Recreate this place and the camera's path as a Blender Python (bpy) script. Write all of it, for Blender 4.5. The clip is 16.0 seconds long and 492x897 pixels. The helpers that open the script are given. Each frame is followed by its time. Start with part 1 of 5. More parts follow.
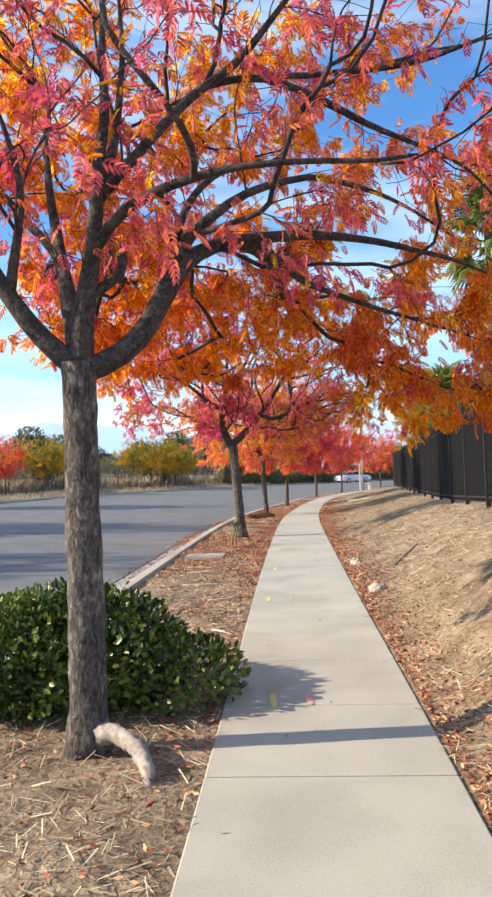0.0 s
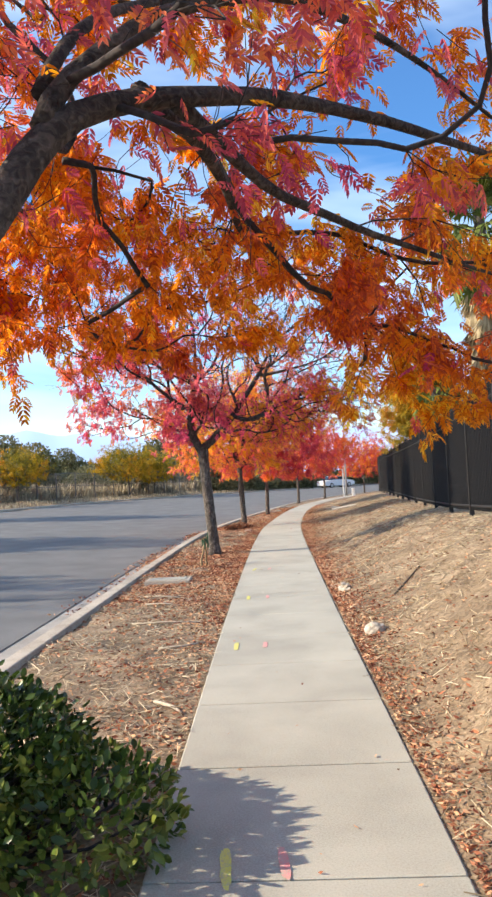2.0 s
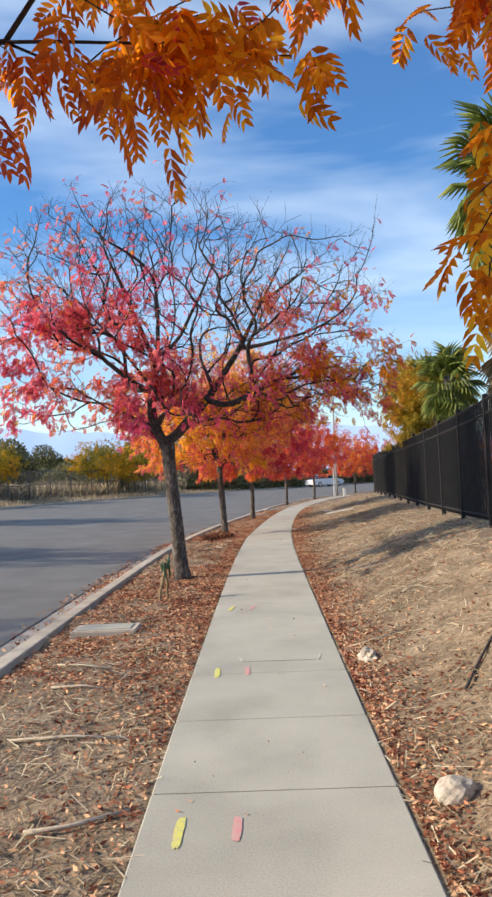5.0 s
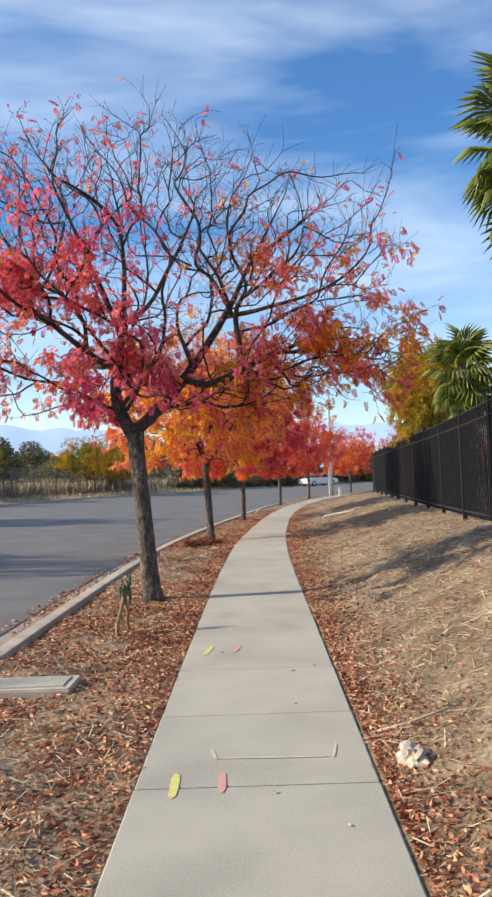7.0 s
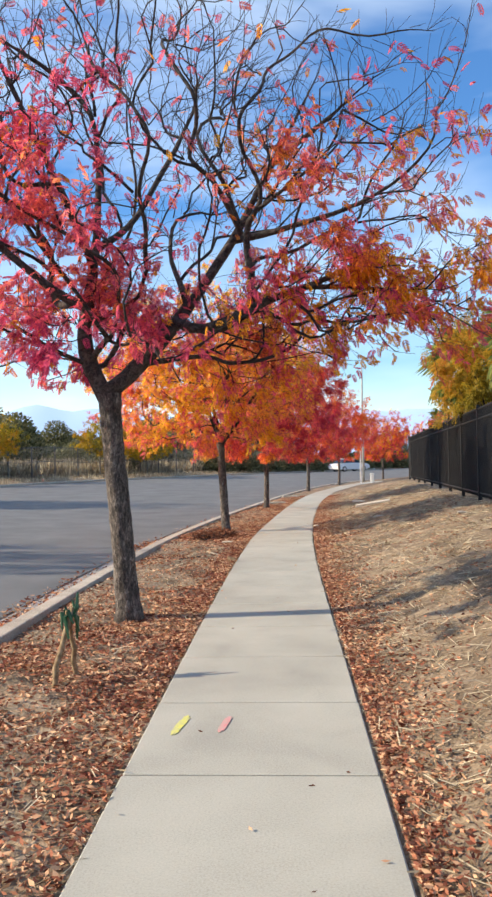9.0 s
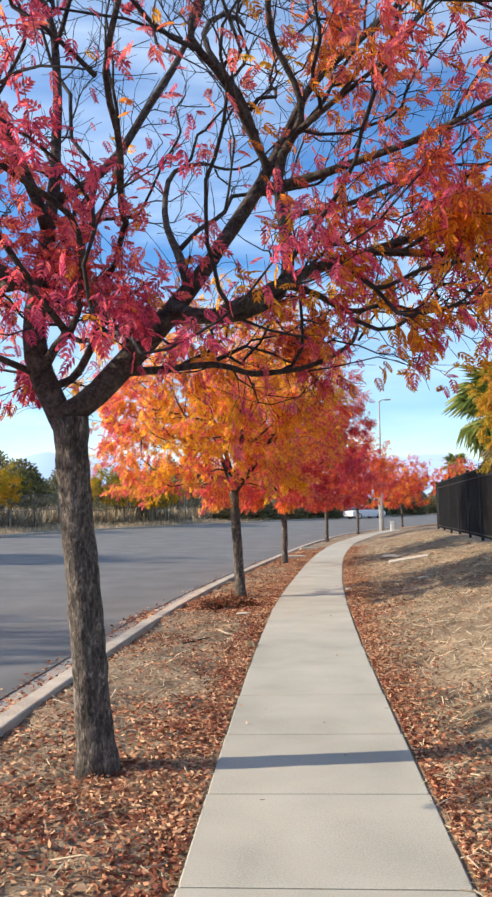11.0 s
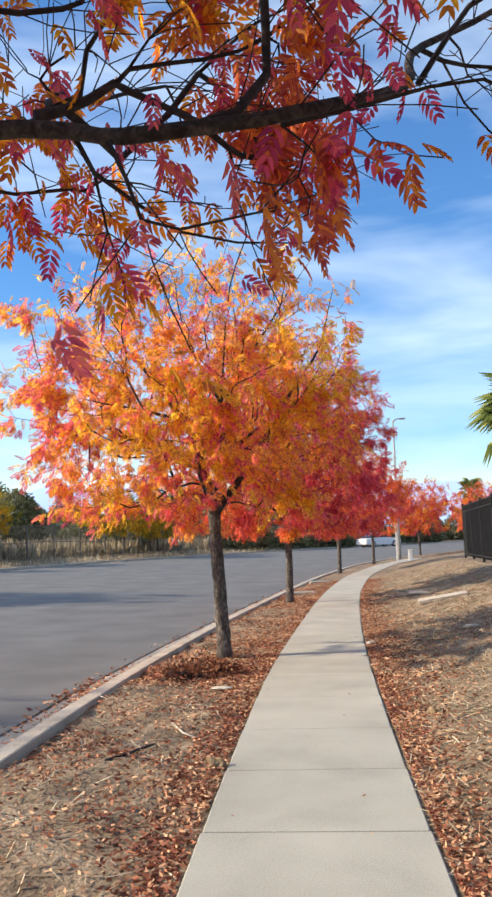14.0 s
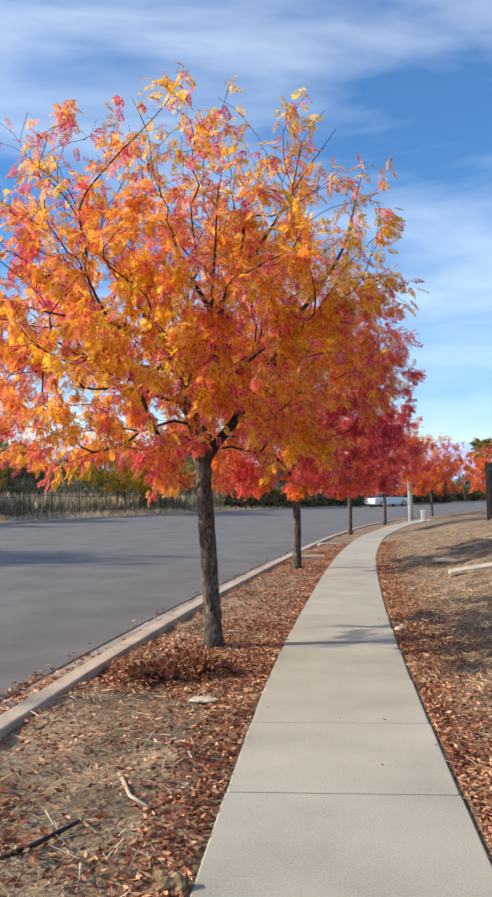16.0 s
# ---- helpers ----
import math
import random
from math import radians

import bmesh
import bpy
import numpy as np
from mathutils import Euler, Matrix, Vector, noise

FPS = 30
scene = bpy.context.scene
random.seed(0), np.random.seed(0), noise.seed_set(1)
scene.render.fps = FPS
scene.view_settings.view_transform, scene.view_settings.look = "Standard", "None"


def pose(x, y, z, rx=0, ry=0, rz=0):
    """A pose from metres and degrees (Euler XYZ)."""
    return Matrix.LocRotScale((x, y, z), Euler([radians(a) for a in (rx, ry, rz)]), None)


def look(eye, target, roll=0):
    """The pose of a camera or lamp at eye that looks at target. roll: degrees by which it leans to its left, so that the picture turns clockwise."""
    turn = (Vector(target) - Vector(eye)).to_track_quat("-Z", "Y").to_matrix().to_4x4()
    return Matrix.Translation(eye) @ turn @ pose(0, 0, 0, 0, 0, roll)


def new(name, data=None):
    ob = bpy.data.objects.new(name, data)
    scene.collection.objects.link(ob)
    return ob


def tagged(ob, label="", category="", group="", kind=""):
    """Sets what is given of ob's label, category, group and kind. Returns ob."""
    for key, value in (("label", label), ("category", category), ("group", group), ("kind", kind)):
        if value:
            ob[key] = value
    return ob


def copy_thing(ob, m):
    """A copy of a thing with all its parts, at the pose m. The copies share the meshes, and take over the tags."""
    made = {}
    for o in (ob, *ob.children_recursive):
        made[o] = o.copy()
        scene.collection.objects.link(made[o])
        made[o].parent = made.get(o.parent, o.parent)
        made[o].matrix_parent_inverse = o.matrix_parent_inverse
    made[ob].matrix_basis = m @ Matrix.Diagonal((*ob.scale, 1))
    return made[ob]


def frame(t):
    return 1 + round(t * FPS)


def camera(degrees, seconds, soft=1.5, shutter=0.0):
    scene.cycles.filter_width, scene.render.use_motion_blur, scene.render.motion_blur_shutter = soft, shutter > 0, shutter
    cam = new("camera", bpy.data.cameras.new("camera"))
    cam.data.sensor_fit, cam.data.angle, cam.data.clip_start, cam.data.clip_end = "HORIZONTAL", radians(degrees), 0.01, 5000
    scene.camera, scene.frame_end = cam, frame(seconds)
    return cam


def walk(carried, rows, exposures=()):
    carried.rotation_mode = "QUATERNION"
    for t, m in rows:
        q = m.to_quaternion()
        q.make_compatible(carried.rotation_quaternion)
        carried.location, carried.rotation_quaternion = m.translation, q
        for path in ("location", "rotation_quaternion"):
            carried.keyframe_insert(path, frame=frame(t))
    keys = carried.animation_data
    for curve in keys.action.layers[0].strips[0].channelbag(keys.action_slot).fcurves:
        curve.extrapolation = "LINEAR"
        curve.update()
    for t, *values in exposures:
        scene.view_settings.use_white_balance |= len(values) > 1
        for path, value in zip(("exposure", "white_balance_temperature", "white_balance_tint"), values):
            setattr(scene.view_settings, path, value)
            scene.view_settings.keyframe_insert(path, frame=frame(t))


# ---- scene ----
cam = camera(34.5, 16.0, 2.6)
EXPOSURE, SKY, SUN = 0.66, 0.125, 5.0
METRES, EYE, TILT, LEAN, TURN = 18.8, 1.5, 0.0, 0.0, 4.2
ROWS = [
    (0.0, 0.0, 0.0, 0.0, 0.06, 1.64, 2.08),
    (0.5, 0.0012, 0.0204, -0.0001, -1.2, 1.7, 2.71),
    (1.0, 0.0032, 0.0473, 0.0009, 0.24, 2.2, 2.54),
    (1.5, 0.0081, 0.0788, -0.0001, -2.79, 2.11, 2.9),
    (2.0, 0.0113, 0.108, 0.0018, -1.2, 2.01, 2.92),
    (2.5, 0.0162, 0.1385, 0.0014, -3.1, 0.96, 3.35),
    (3.0, 0.0174, 0.1694, 0.0033, -2.61, 0.54, 2.5),
    (3.5, 0.0186, 0.2026, 0.0048, -1.49, 0.59, 3.11),
    (6.0, 0.0273, 0.3626, 0.0042, -3.57, 2.41, 2.56),
    (6.5, 0.0309, 0.3929, 0.0032, -4.64, 1.99, 3.03),
    (7.0, 0.0326, 0.4272, 0.0033, -2.68, 1.69, 2.41),
    (7.5, 0.0362, 0.4621, 0.0007, -3.51, 1.48, 2.73),
    (8.0, 0.039, 0.4963, -0.0001, -2.68, 1.42, 2.04),
    (8.5, 0.0483, 0.5314, -0.0015, -3.76, 1.15, 2.39),
    (9.0, 0.0483, 0.5653, -0.0003, -0.52, 0.61, 1.32),
    (11.5, 0.0425, 0.7349, 0.0037, 0.48, 7.18, 1.56),
    (12.0, 0.0441, 0.7638, 0.0038, 0.61, 10.99, 1.85),
    (12.5, 0.0494, 0.7942, 0.0024, -4.62, 9.8, 1.91),
    (13.0, 0.0526, 0.8236, 0.0007, -0.93, 9.61, 2.24),
    (13.5, 0.0584, 0.8564, -0.0005, -2.89, 6.86, 2.07),
    (14.0, 0.0597, 0.8899, 0.0001, 1.06, 6.13, 2.26),
    (14.5, 0.0627, 0.9207, -0.0002, -0.48, 5.33, 2.17),
    (15.0, 0.0621, 0.9519, -0.0013, -0.33, 4.6, 1.85),
    (15.5, 0.0621, 0.9822, -0.0013, -0.54, 3.86, 1.55),
    (16.0, 0.0619, 1.0144, -0.0017, 1.53, 3.1, 1.33),
]
walk(cam, [(t, pose(0, 0, EYE, TILT, LEAN, TURN) @ pose(METRES * x, METRES * y, METRES * z, 90 + pitch, roll, yaw)) for t, x, y, z, yaw, pitch, roll in ROWS],
     [(t, EXPOSURE + e, 7150, 11) for t, e in ((0.0, 0.05), (1.5, 0.05), (3.0, 0.1), (3.5, -0.1), (6.0, -0.34), (7.0, -0.34), (9.0, -0.13), (12.5, -0.12), (14.5, -0.17), (16.0, -0.33))])

# ---- world and sun ----
SUN_FROM = Vector((-1.0, -0.12, 0.54)).normalized()
sun_height = math.asin(SUN_FROM.z)
world = bpy.data.worlds.new("sky")
scene.world = world
world.use_nodes = True
wn, wl = world.node_tree.nodes, world.node_tree.links
wn.clear()
sky = wn.new("ShaderNodeTexSky")
sky.sky_type, sky.sun_disc = "NISHITA", False
sky.sun_elevation = sun_height
sky.sun_rotation = math.atan2(SUN_FROM.x, SUN_FROM.y)
sky.air_density, sky.dust_density, sky.ozone_density = 1.0, 0.35, 4.5
coord = wn.new("ShaderNodeTexCoord")
mapped = wn.new("ShaderNodeMapping")
mapped.inputs["Scale"].default_value = (1.3, 2.2, 6.5)
mapped.inputs["Rotation"].default_value = (0.12, 0.1, 0.4)
cirrus = wn.new("ShaderNodeTexNoise")
cirrus.inputs["Scale"].default_value, cirrus.inputs["Detail"].default_value = 1.5, 4.5
cirrus.inputs["Roughness"].default_value, cirrus.inputs["Distortion"].default_value = 0.55, 0.35
veil = wn.new("ShaderNodeValToRGB")
veil.color_ramp.elements[0].position, veil.color_ramp.elements[0].color = 0.35, (0.06, 0.06, 0.06, 1)
veil.color_ramp.elements[1].position, veil.color_ramp.elements[1].color = 0.82, (0.66, 0.66, 0.66, 1)
blend = wn.new("ShaderNodeMixRGB")
blend.inputs["Color2"].default_value = (7.4, 8.9, 10.4, 1)
back = wn.new("ShaderNodeBackground")
back.inputs["Strength"].default_value = SKY
world_out = wn.new("ShaderNodeOutputWorld")
wl.new(coord.outputs["Generated"], mapped.inputs["Vector"])
wl.new(mapped.outputs["Vector"], cirrus.inputs["Vector"])
wl.new(cirrus.outputs["Fac"], veil.inputs["Fac"])
wl.new(veil.outputs["Color"], blend.inputs["Fac"])
rich = wn.new("ShaderNodeHueSaturation")
rich.inputs["Saturation"].default_value, rich.inputs["Value"].default_value = 1.34, 1.25
rich.inputs["Hue"].default_value = 0.506
wl.new(sky.outputs["Color"], rich.inputs["Color"])
wl.new(rich.outputs["Color"], blend.inputs["Color1"])
wl.new(blend.outputs["Color"], back.inputs["Color"])
wl.new(back.outputs["Background"], world_out.inputs["Surface"])

sun = new("sun", bpy.data.lights.new("sun", "SUN"))
sun.data.energy, sun.data.angle, sun.data.color = SUN, radians(0.6), (1.0, 0.90, 0.75)
sun.matrix_world = look(SUN_FROM * 60, (0, 0, 0))


# ---- materials ----
def material(name, stops, scale=4.0, rough=0.8, bump=0.3, fine=60.0, stretch=(1, 1, 1), jitter=0.0, blotch=0.0, metal=0.0, distort=0.0, depth=0.01):
    """Two scales of noise choose a colour between the stops; the finer one also gives relief. jitter: piece by piece; blotch: large stains."""
    m = bpy.data.materials.new(name)
    m.use_nodes = True
    n, l = m.node_tree.nodes, m.node_tree.links
    p = n["Principled BSDF"]
    p.inputs["Roughness"].default_value, p.inputs["Metallic"].default_value = rough, metal
    tc, mp = n.new("ShaderNodeTexCoord"), n.new("ShaderNodeMapping")
    mp.inputs["Scale"].default_value = stretch
    l.new(tc.outputs["Object"], mp.inputs["Vector"])
    a, b = n.new("ShaderNodeTexNoise"), n.new("ShaderNodeTexNoise")
    for q, s, d in ((a, scale, 5.0), (b, fine, 4.0)):
        q.inputs["Scale"].default_value, q.inputs["Detail"].default_value = s, d
        q.inputs["Distortion"].default_value = distort
        l.new(mp.outputs["Vector"], q.inputs["Vector"])
    mix = n.new("ShaderNodeMath")
    mix.operation = "MULTIPLY_ADD"
    l.new(b.outputs["Fac"], mix.inputs[0])
    mix.inputs[1].default_value = 0.55
    half = n.new("ShaderNodeMath")
    half.operation = "MULTIPLY"
    half.inputs[1].default_value = 0.45
    l.new(a.outputs["Fac"], half.inputs[0])
    l.new(half.outputs[0], mix.inputs[2])
    ramp = n.new("ShaderNodeValToRGB")
    while len(ramp.color_ramp.elements) < len(stops):
        ramp.color_ramp.elements.new(0.5)
    for i, c in enumerate(stops):
        ramp.color_ramp.elements[i].position = 0.36 + 0.28 * i / max(1, len(stops) - 1)
        ramp.color_ramp.elements[i].color = (*c, 1)
    l.new(mix.outputs[0], ramp.inputs["Fac"])
    colour = ramp.outputs["Color"]
    if jitter or blotch:
        hsv = n.new("ShaderNodeHueSaturation")
        l.new(colour, hsv.inputs["Color"])
        val = n.new("ShaderNodeMapRange")
        val.inputs["To Min"].default_value, val.inputs["To Max"].default_value = 1 - max(jitter, blotch), 1 + max(jitter, blotch)
        if blotch:
            big = n.new("ShaderNodeTexNoise")
            big.inputs["Scale"].default_value, big.inputs["Detail"].default_value = 0.9, 3.0
            l.new(tc.outputs["Object"], big.inputs["Vector"])
            val.inputs["From Min"].default_value, val.inputs["From Max"].default_value = 0.3, 0.7
            l.new(big.outputs["Fac"], val.inputs["Value"])
        else:
            info = n.new("ShaderNodeObjectInfo")
            l.new(info.outputs["Random"], val.inputs["Value"])
        l.new(val.outputs["Result"], hsv.inputs["Value"])
        colour = hsv.outputs["Color"]
    l.new(colour, p.inputs["Base Color"])
    if bump:
        bm_ = n.new("ShaderNodeBump")
        bm_.inputs["Strength"].default_value, bm_.inputs["Distance"].default_value = bump, depth
        l.new(mix.outputs[0], bm_.inputs["Height"])
        l.new(bm_.outputs["Normal"], p.inputs["Normal"])
    return m


def leaf_material(name, stops, clump=0.9, through_light=0.5, rough=0.55, spread=0.5, hue=0.02):
    """Leaf colour in clumps, varied leaf by leaf, with light that shines through."""
    m = bpy.data.materials.new(name)
    m.use_nodes = True
    n, l = m.node_tree.nodes, m.node_tree.links
    p, out = n["Principled BSDF"], n["Material Output"]
    p.inputs["Roughness"].default_value = rough
    p.inputs["Specular IOR Level"].default_value = 0.3
    tc, geo = n.new("ShaderNodeTexCoord"), n.new("ShaderNodeNewGeometry")
    a = n.new("ShaderNodeTexNoise")
    a.inputs["Scale"].default_value, a.inputs["Detail"].default_value = clump, 2.5
    l.new(tc.outputs["Object"], a.inputs["Vector"])
    mixed = n.new("ShaderNodeMath")
    mixed.operation = "MULTIPLY_ADD"
    mixed.inputs[1].default_value = 0.22 * spread * 2
    l.new(geo.outputs["Random Per Island"], mixed.inputs[0])
    shift = n.new("ShaderNodeMath")
    shift.operation = "ADD"
    shift.inputs[1].default_value = -0.11 * spread * 2
    l.new(a.outputs["Fac"], shift.inputs[0])
    l.new(shift.outputs[0], mixed.inputs[2])
    ramp = n.new("ShaderNodeValToRGB")
    while len(ramp.color_ramp.elements) < len(stops):
        ramp.color_ramp.elements.new(0.5)
    for i, c in enumerate(stops):
        ramp.color_ramp.elements[i].position = 0.3 + 0.4 * i / max(1, len(stops) - 1)
        ramp.color_ramp.elements[i].color = (*c, 1)
    l.new(mixed.outputs[0], ramp.inputs["Fac"])
    hsv = n.new("ShaderNodeHueSaturation")
    val = n.new("ShaderNodeMapRange")
    val.inputs["To Min"].default_value, val.inputs["To Max"].default_value = 0.7, 1.3
    l.new(geo.outputs["Random Per Island"], val.inputs["Value"])
    l.new(val.outputs["Result"], hsv.inputs["Value"])
    l.new(ramp.outputs["Color"], hsv.inputs["Color"])
    l.new(hsv.outputs["Color"], p.inputs["Base Color"])
    tr, mx = n.new("ShaderNodeBsdfTranslucent"), n.new("ShaderNodeMixShader")
    l.new(hsv.outputs["Color"], tr.inputs["Color"])
    mx.inputs["Fac"].default_value = through_light
    l.new(p.outputs["BSDF"], mx.inputs[1])
    l.new(tr.outputs["BSDF"], mx.inputs[2])
    l.new(mx.outputs["Shader"], out.inputs["Surface"])
    return m


CONCRETE = material("pale concrete", [(0.30, 0.29, 0.245), (0.38, 0.365, 0.305), (0.435, 0.417, 0.35)], 1.6, 0.85, 0.35, 110, blotch=0.1, distort=0.4, depth=0.004)
KERB = material("kerb concrete", [(0.28, 0.23, 0.18), (0.43, 0.37, 0.295), (0.53, 0.465, 0.38)], 3.0, 0.9, 0.4, 90, jitter=0.08, depth=0.006)
GUTTER = material("gutter concrete", [(0.22, 0.205, 0.185), (0.31, 0.29, 0.26), (0.39, 0.365, 0.33)], 2.0, 0.9, 0.3, 90, blotch=0.15, depth=0.005)
ASPHALT = material("worn grey asphalt", [(0.098, 0.098, 0.096), (0.128, 0.128, 0.124), (0.162, 0.161, 0.156)], 1.2, 0.85, 0.5, 190, blotch=0.13, depth=0.006)
SOIL = material("dry soil with chaff", [(0.10, 0.069, 0.041), (0.18, 0.127, 0.077), (0.265, 0.192, 0.12), (0.39, 0.295, 0.195)], 2.2, 0.95, 1.0, 27, blotch=0.2, distort=0.8, depth=0.045)
BARK = material("grey furrowed bark", [(0.022, 0.018, 0.015), (0.058, 0.047, 0.039), (0.125, 0.103, 0.086), (0.27, 0.228, 0.192)], 15.0, 0.95, 1.0, 52, (1, 1, 0.42), distort=1.0, depth=0.03)
LIMB = material("dark limb bark", [(0.016, 0.012, 0.011), (0.036, 0.028, 0.025), (0.07, 0.056, 0.049), (0.12, 0.098, 0.086)], 8.0, 0.95, 0.9, 30, distort=1.2, depth=0.03)
TWIG = material("dark twig bark", [(0.016, 0.013, 0.014), (0.032, 0.026, 0.027), (0.06, 0.048, 0.047)], 8.0, 0.9, 0.5, 40)
IRON = material("black painted iron", [(0.006, 0.006, 0.007), (0.011, 0.011, 0.012)], 9.0, 0.8, 0.15, 120)
PALE_STONE = material("pale weathered stone", [(0.34, 0.29, 0.23), (0.48, 0.42, 0.34), (0.58, 0.52, 0.44)], 9.0, 0.9, 0.8, 40)
PALE_WOOD = material("bleached wood", [(0.30, 0.24, 0.17), (0.46, 0.39, 0.30), (0.58, 0.51, 0.41)], 5.0, 0.9, 0.6, 30, (1, 8, 8))
ROOT = material("bleached root bark", [(0.15, 0.125, 0.10), (0.28, 0.24, 0.20), (0.41, 0.365, 0.31)], 7.0, 0.9, 0.8, 30)
POLE_WHITE = material("white painted steel", [(0.66, 0.64, 0.6), (0.78, 0.76, 0.72)], 5.0, 0.5, 0.1, 80)
YELLOW_PAINT = material("yellow marking paint", [(0.43, 0.41, 0.27), (0.60, 0.57, 0.16), (0.68, 0.64, 0.10)], 20.0, 0.8, 0.2, 90)
PINK_PAINT = material("pink marking paint", [(0.44, 0.37, 0.30), (0.58, 0.30, 0.27), (0.68, 0.22, 0.24)], 20.0, 0.8, 0.2, 90)
LITTER = leaf_material("fallen dry leaves", [(0.20, 0.06, 0.035), (0.34, 0.115, 0.06), (0.46, 0.19, 0.10), (0.55, 0.33, 0.19)], 1.5, 0.15, 0.8, 1.6)
STRAW = leaf_material("dry straw", [(0.34, 0.26, 0.16), (0.47, 0.38, 0.25), (0.58, 0.49, 0.34)], 2.0, 0.15, 0.8, 1.2)
ORANGE = leaf_material("orange red autumn leaves", [(0.76, 0.15, 0.07), (0.82, 0.21, 0.04), (0.87, 0.29, 0.02), (0.90, 0.37, 0.02), (0.95, 0.62, 0.05)], 0.9, 0.66)
PINK = leaf_material("rose red autumn leaves", [(0.72, 0.08, 0.21), (0.80, 0.11, 0.21), (0.84, 0.15, 0.19), (0.88, 0.22, 0.15), (0.90, 0.33, 0.10)], 0.6, 0.5)
GOLD = leaf_material("golden orange autumn leaves", [(0.86, 0.25, 0.15), (0.90, 0.35, 0.11), (0.92, 0.46, 0.05), (0.94, 0.54, 0.05), (0.95, 0.66, 0.07)], 0.7, 0.62)
FLAME = leaf_material("flame red and orange leaves", [(0.70, 0.09, 0.14), (0.78, 0.14, 0.10), (0.82, 0.21, 0.06), (0.88, 0.38, 0.04)], 0.6, 0.6)
ROSE = leaf_material("dusky rose red leaves", [(0.66, 0.09, 0.20), (0.74, 0.12, 0.19), (0.80, 0.17, 0.14), (0.86, 0.27, 0.08)], 0.8, 0.52)
RUST = leaf_material("rust red and orange leaves", [(0.72, 0.12, 0.10), (0.80, 0.22, 0.06), (0.86, 0.36, 0.03), (0.90, 0.50, 0.04)], 0.9, 0.62)
CRIMSON = leaf_material("crimson autumn leaves", [(0.58, 0.06, 0.12), (0.70, 0.09, 0.12), (0.80, 0.16, 0.09)], 0.6, 0.55)
OLIVE = leaf_material("olive yellow leaves", [(0.18, 0.15, 0.02), (0.36, 0.27, 0.03), (0.54, 0.34, 0.03), (0.54, 0.22, 0.04)], 0.6)
AMBER = leaf_material("yellow green autumn leaves", [(0.12, 0.13, 0.025), (0.34, 0.26, 0.02), (0.55, 0.33, 0.02), (0.62, 0.24, 0.02)], 0.35)
SHRUB = leaf_material("glossy dark green leaves", [(0.022, 0.042, 0.012), (0.042, 0.078, 0.016), (0.08, 0.125, 0.022), (0.19, 0.21, 0.045)], 2.5, 0.25, 0.32)
SAGE = leaf_material("dull sage scrub leaves", [(0.12, 0.125, 0.06), (0.20, 0.19, 0.095), (0.30, 0.265, 0.15)], 0.25, 0.2, 0.8)
DARK_GREEN = leaf_material("dark evergreen leaves", [(0.09, 0.095, 0.04), (0.16, 0.155, 0.07), (0.25, 0.22, 0.11)], 0.4, 0.2, 0.7)
PALM_GREEN = leaf_material("green palm fronds", [(0.08, 0.12, 0.025), (0.17, 0.22, 0.045), (0.32, 0.34, 0.09)], 1.2, 0.3, 0.5)
PALM_DRY = leaf_material("dry palm fronds", [(0.26, 0.19, 0.10), (0.40, 0.31, 0.18), (0.52, 0.43, 0.28)], 1.5, 0.2, 0.8)


# ---- building helpers ----
def mesh_of(name, verts, faces, mat, smooth=False):
    me = bpy.data.meshes.new(name)
    me.from_pydata([tuple(v) for v in verts], [], [tuple(f) for f in faces])
    me.materials.append(mat)
    if smooth:
        me.polygons.foreach_set("use_smooth", [True] * len(me.polygons))
    me.update()
    return me


def quads_mesh(name, verts, faces, mat):
    """A mesh from arrays of equal faces; quick for very many."""
    me = bpy.data.meshes.new(name)
    k = faces.shape[1]
    me.vertices.add(len(verts))
    me.vertices.foreach_set("co", np.asarray(verts, np.float32).ravel())
    me.loops.add(faces.size)
    me.loops.foreach_set("vertex_index", faces.astype(np.int32).ravel())
    me.polygons.add(len(faces))
    me.polygons.foreach_set("loop_start", np.arange(0, faces.size, k, dtype=np.int32))
    me.materials.append(mat)
    me.update(calc_edges=True)
    me.validate()
    return me


def empty(name, m, label, category, group="", kind=""):
    ob = new(name)
    ob.matrix_world = m
    return tagged(ob, label, category, group, kind)


def piece(name, me, parent, label="", kind="", m=None):
    ob = new(name, me)
    ob.parent = parent
    if m is not None:
        ob.matrix_basis = m
    return tagged(ob, label, kind=kind)


def part(name, bm, mat, parent, label="", m=None):
    """Links a bmesh as one mesh object under a thing."""
    me = bpy.data.meshes.new(name)
    bm.to_mesh(me)
    bm.free()
    me.materials.append(mat)
    return piece(name, me, parent, label, m=m)


def box(sx, sy, sz, bevel=0.01, at=(0, 0, 0)):
    bm = bmesh.new()
    bmesh.ops.create_cube(bm, size=1)
    bmesh.ops.scale(bm, vec=(sx, sy, sz), verts=bm.verts)
    if bevel:
        bmesh.ops.bevel(bm, geom=bm.edges[:], offset=bevel, segments=2, affect="EDGES")
    bmesh.ops.translate(bm, vec=at, verts=bm.verts)
    return bm


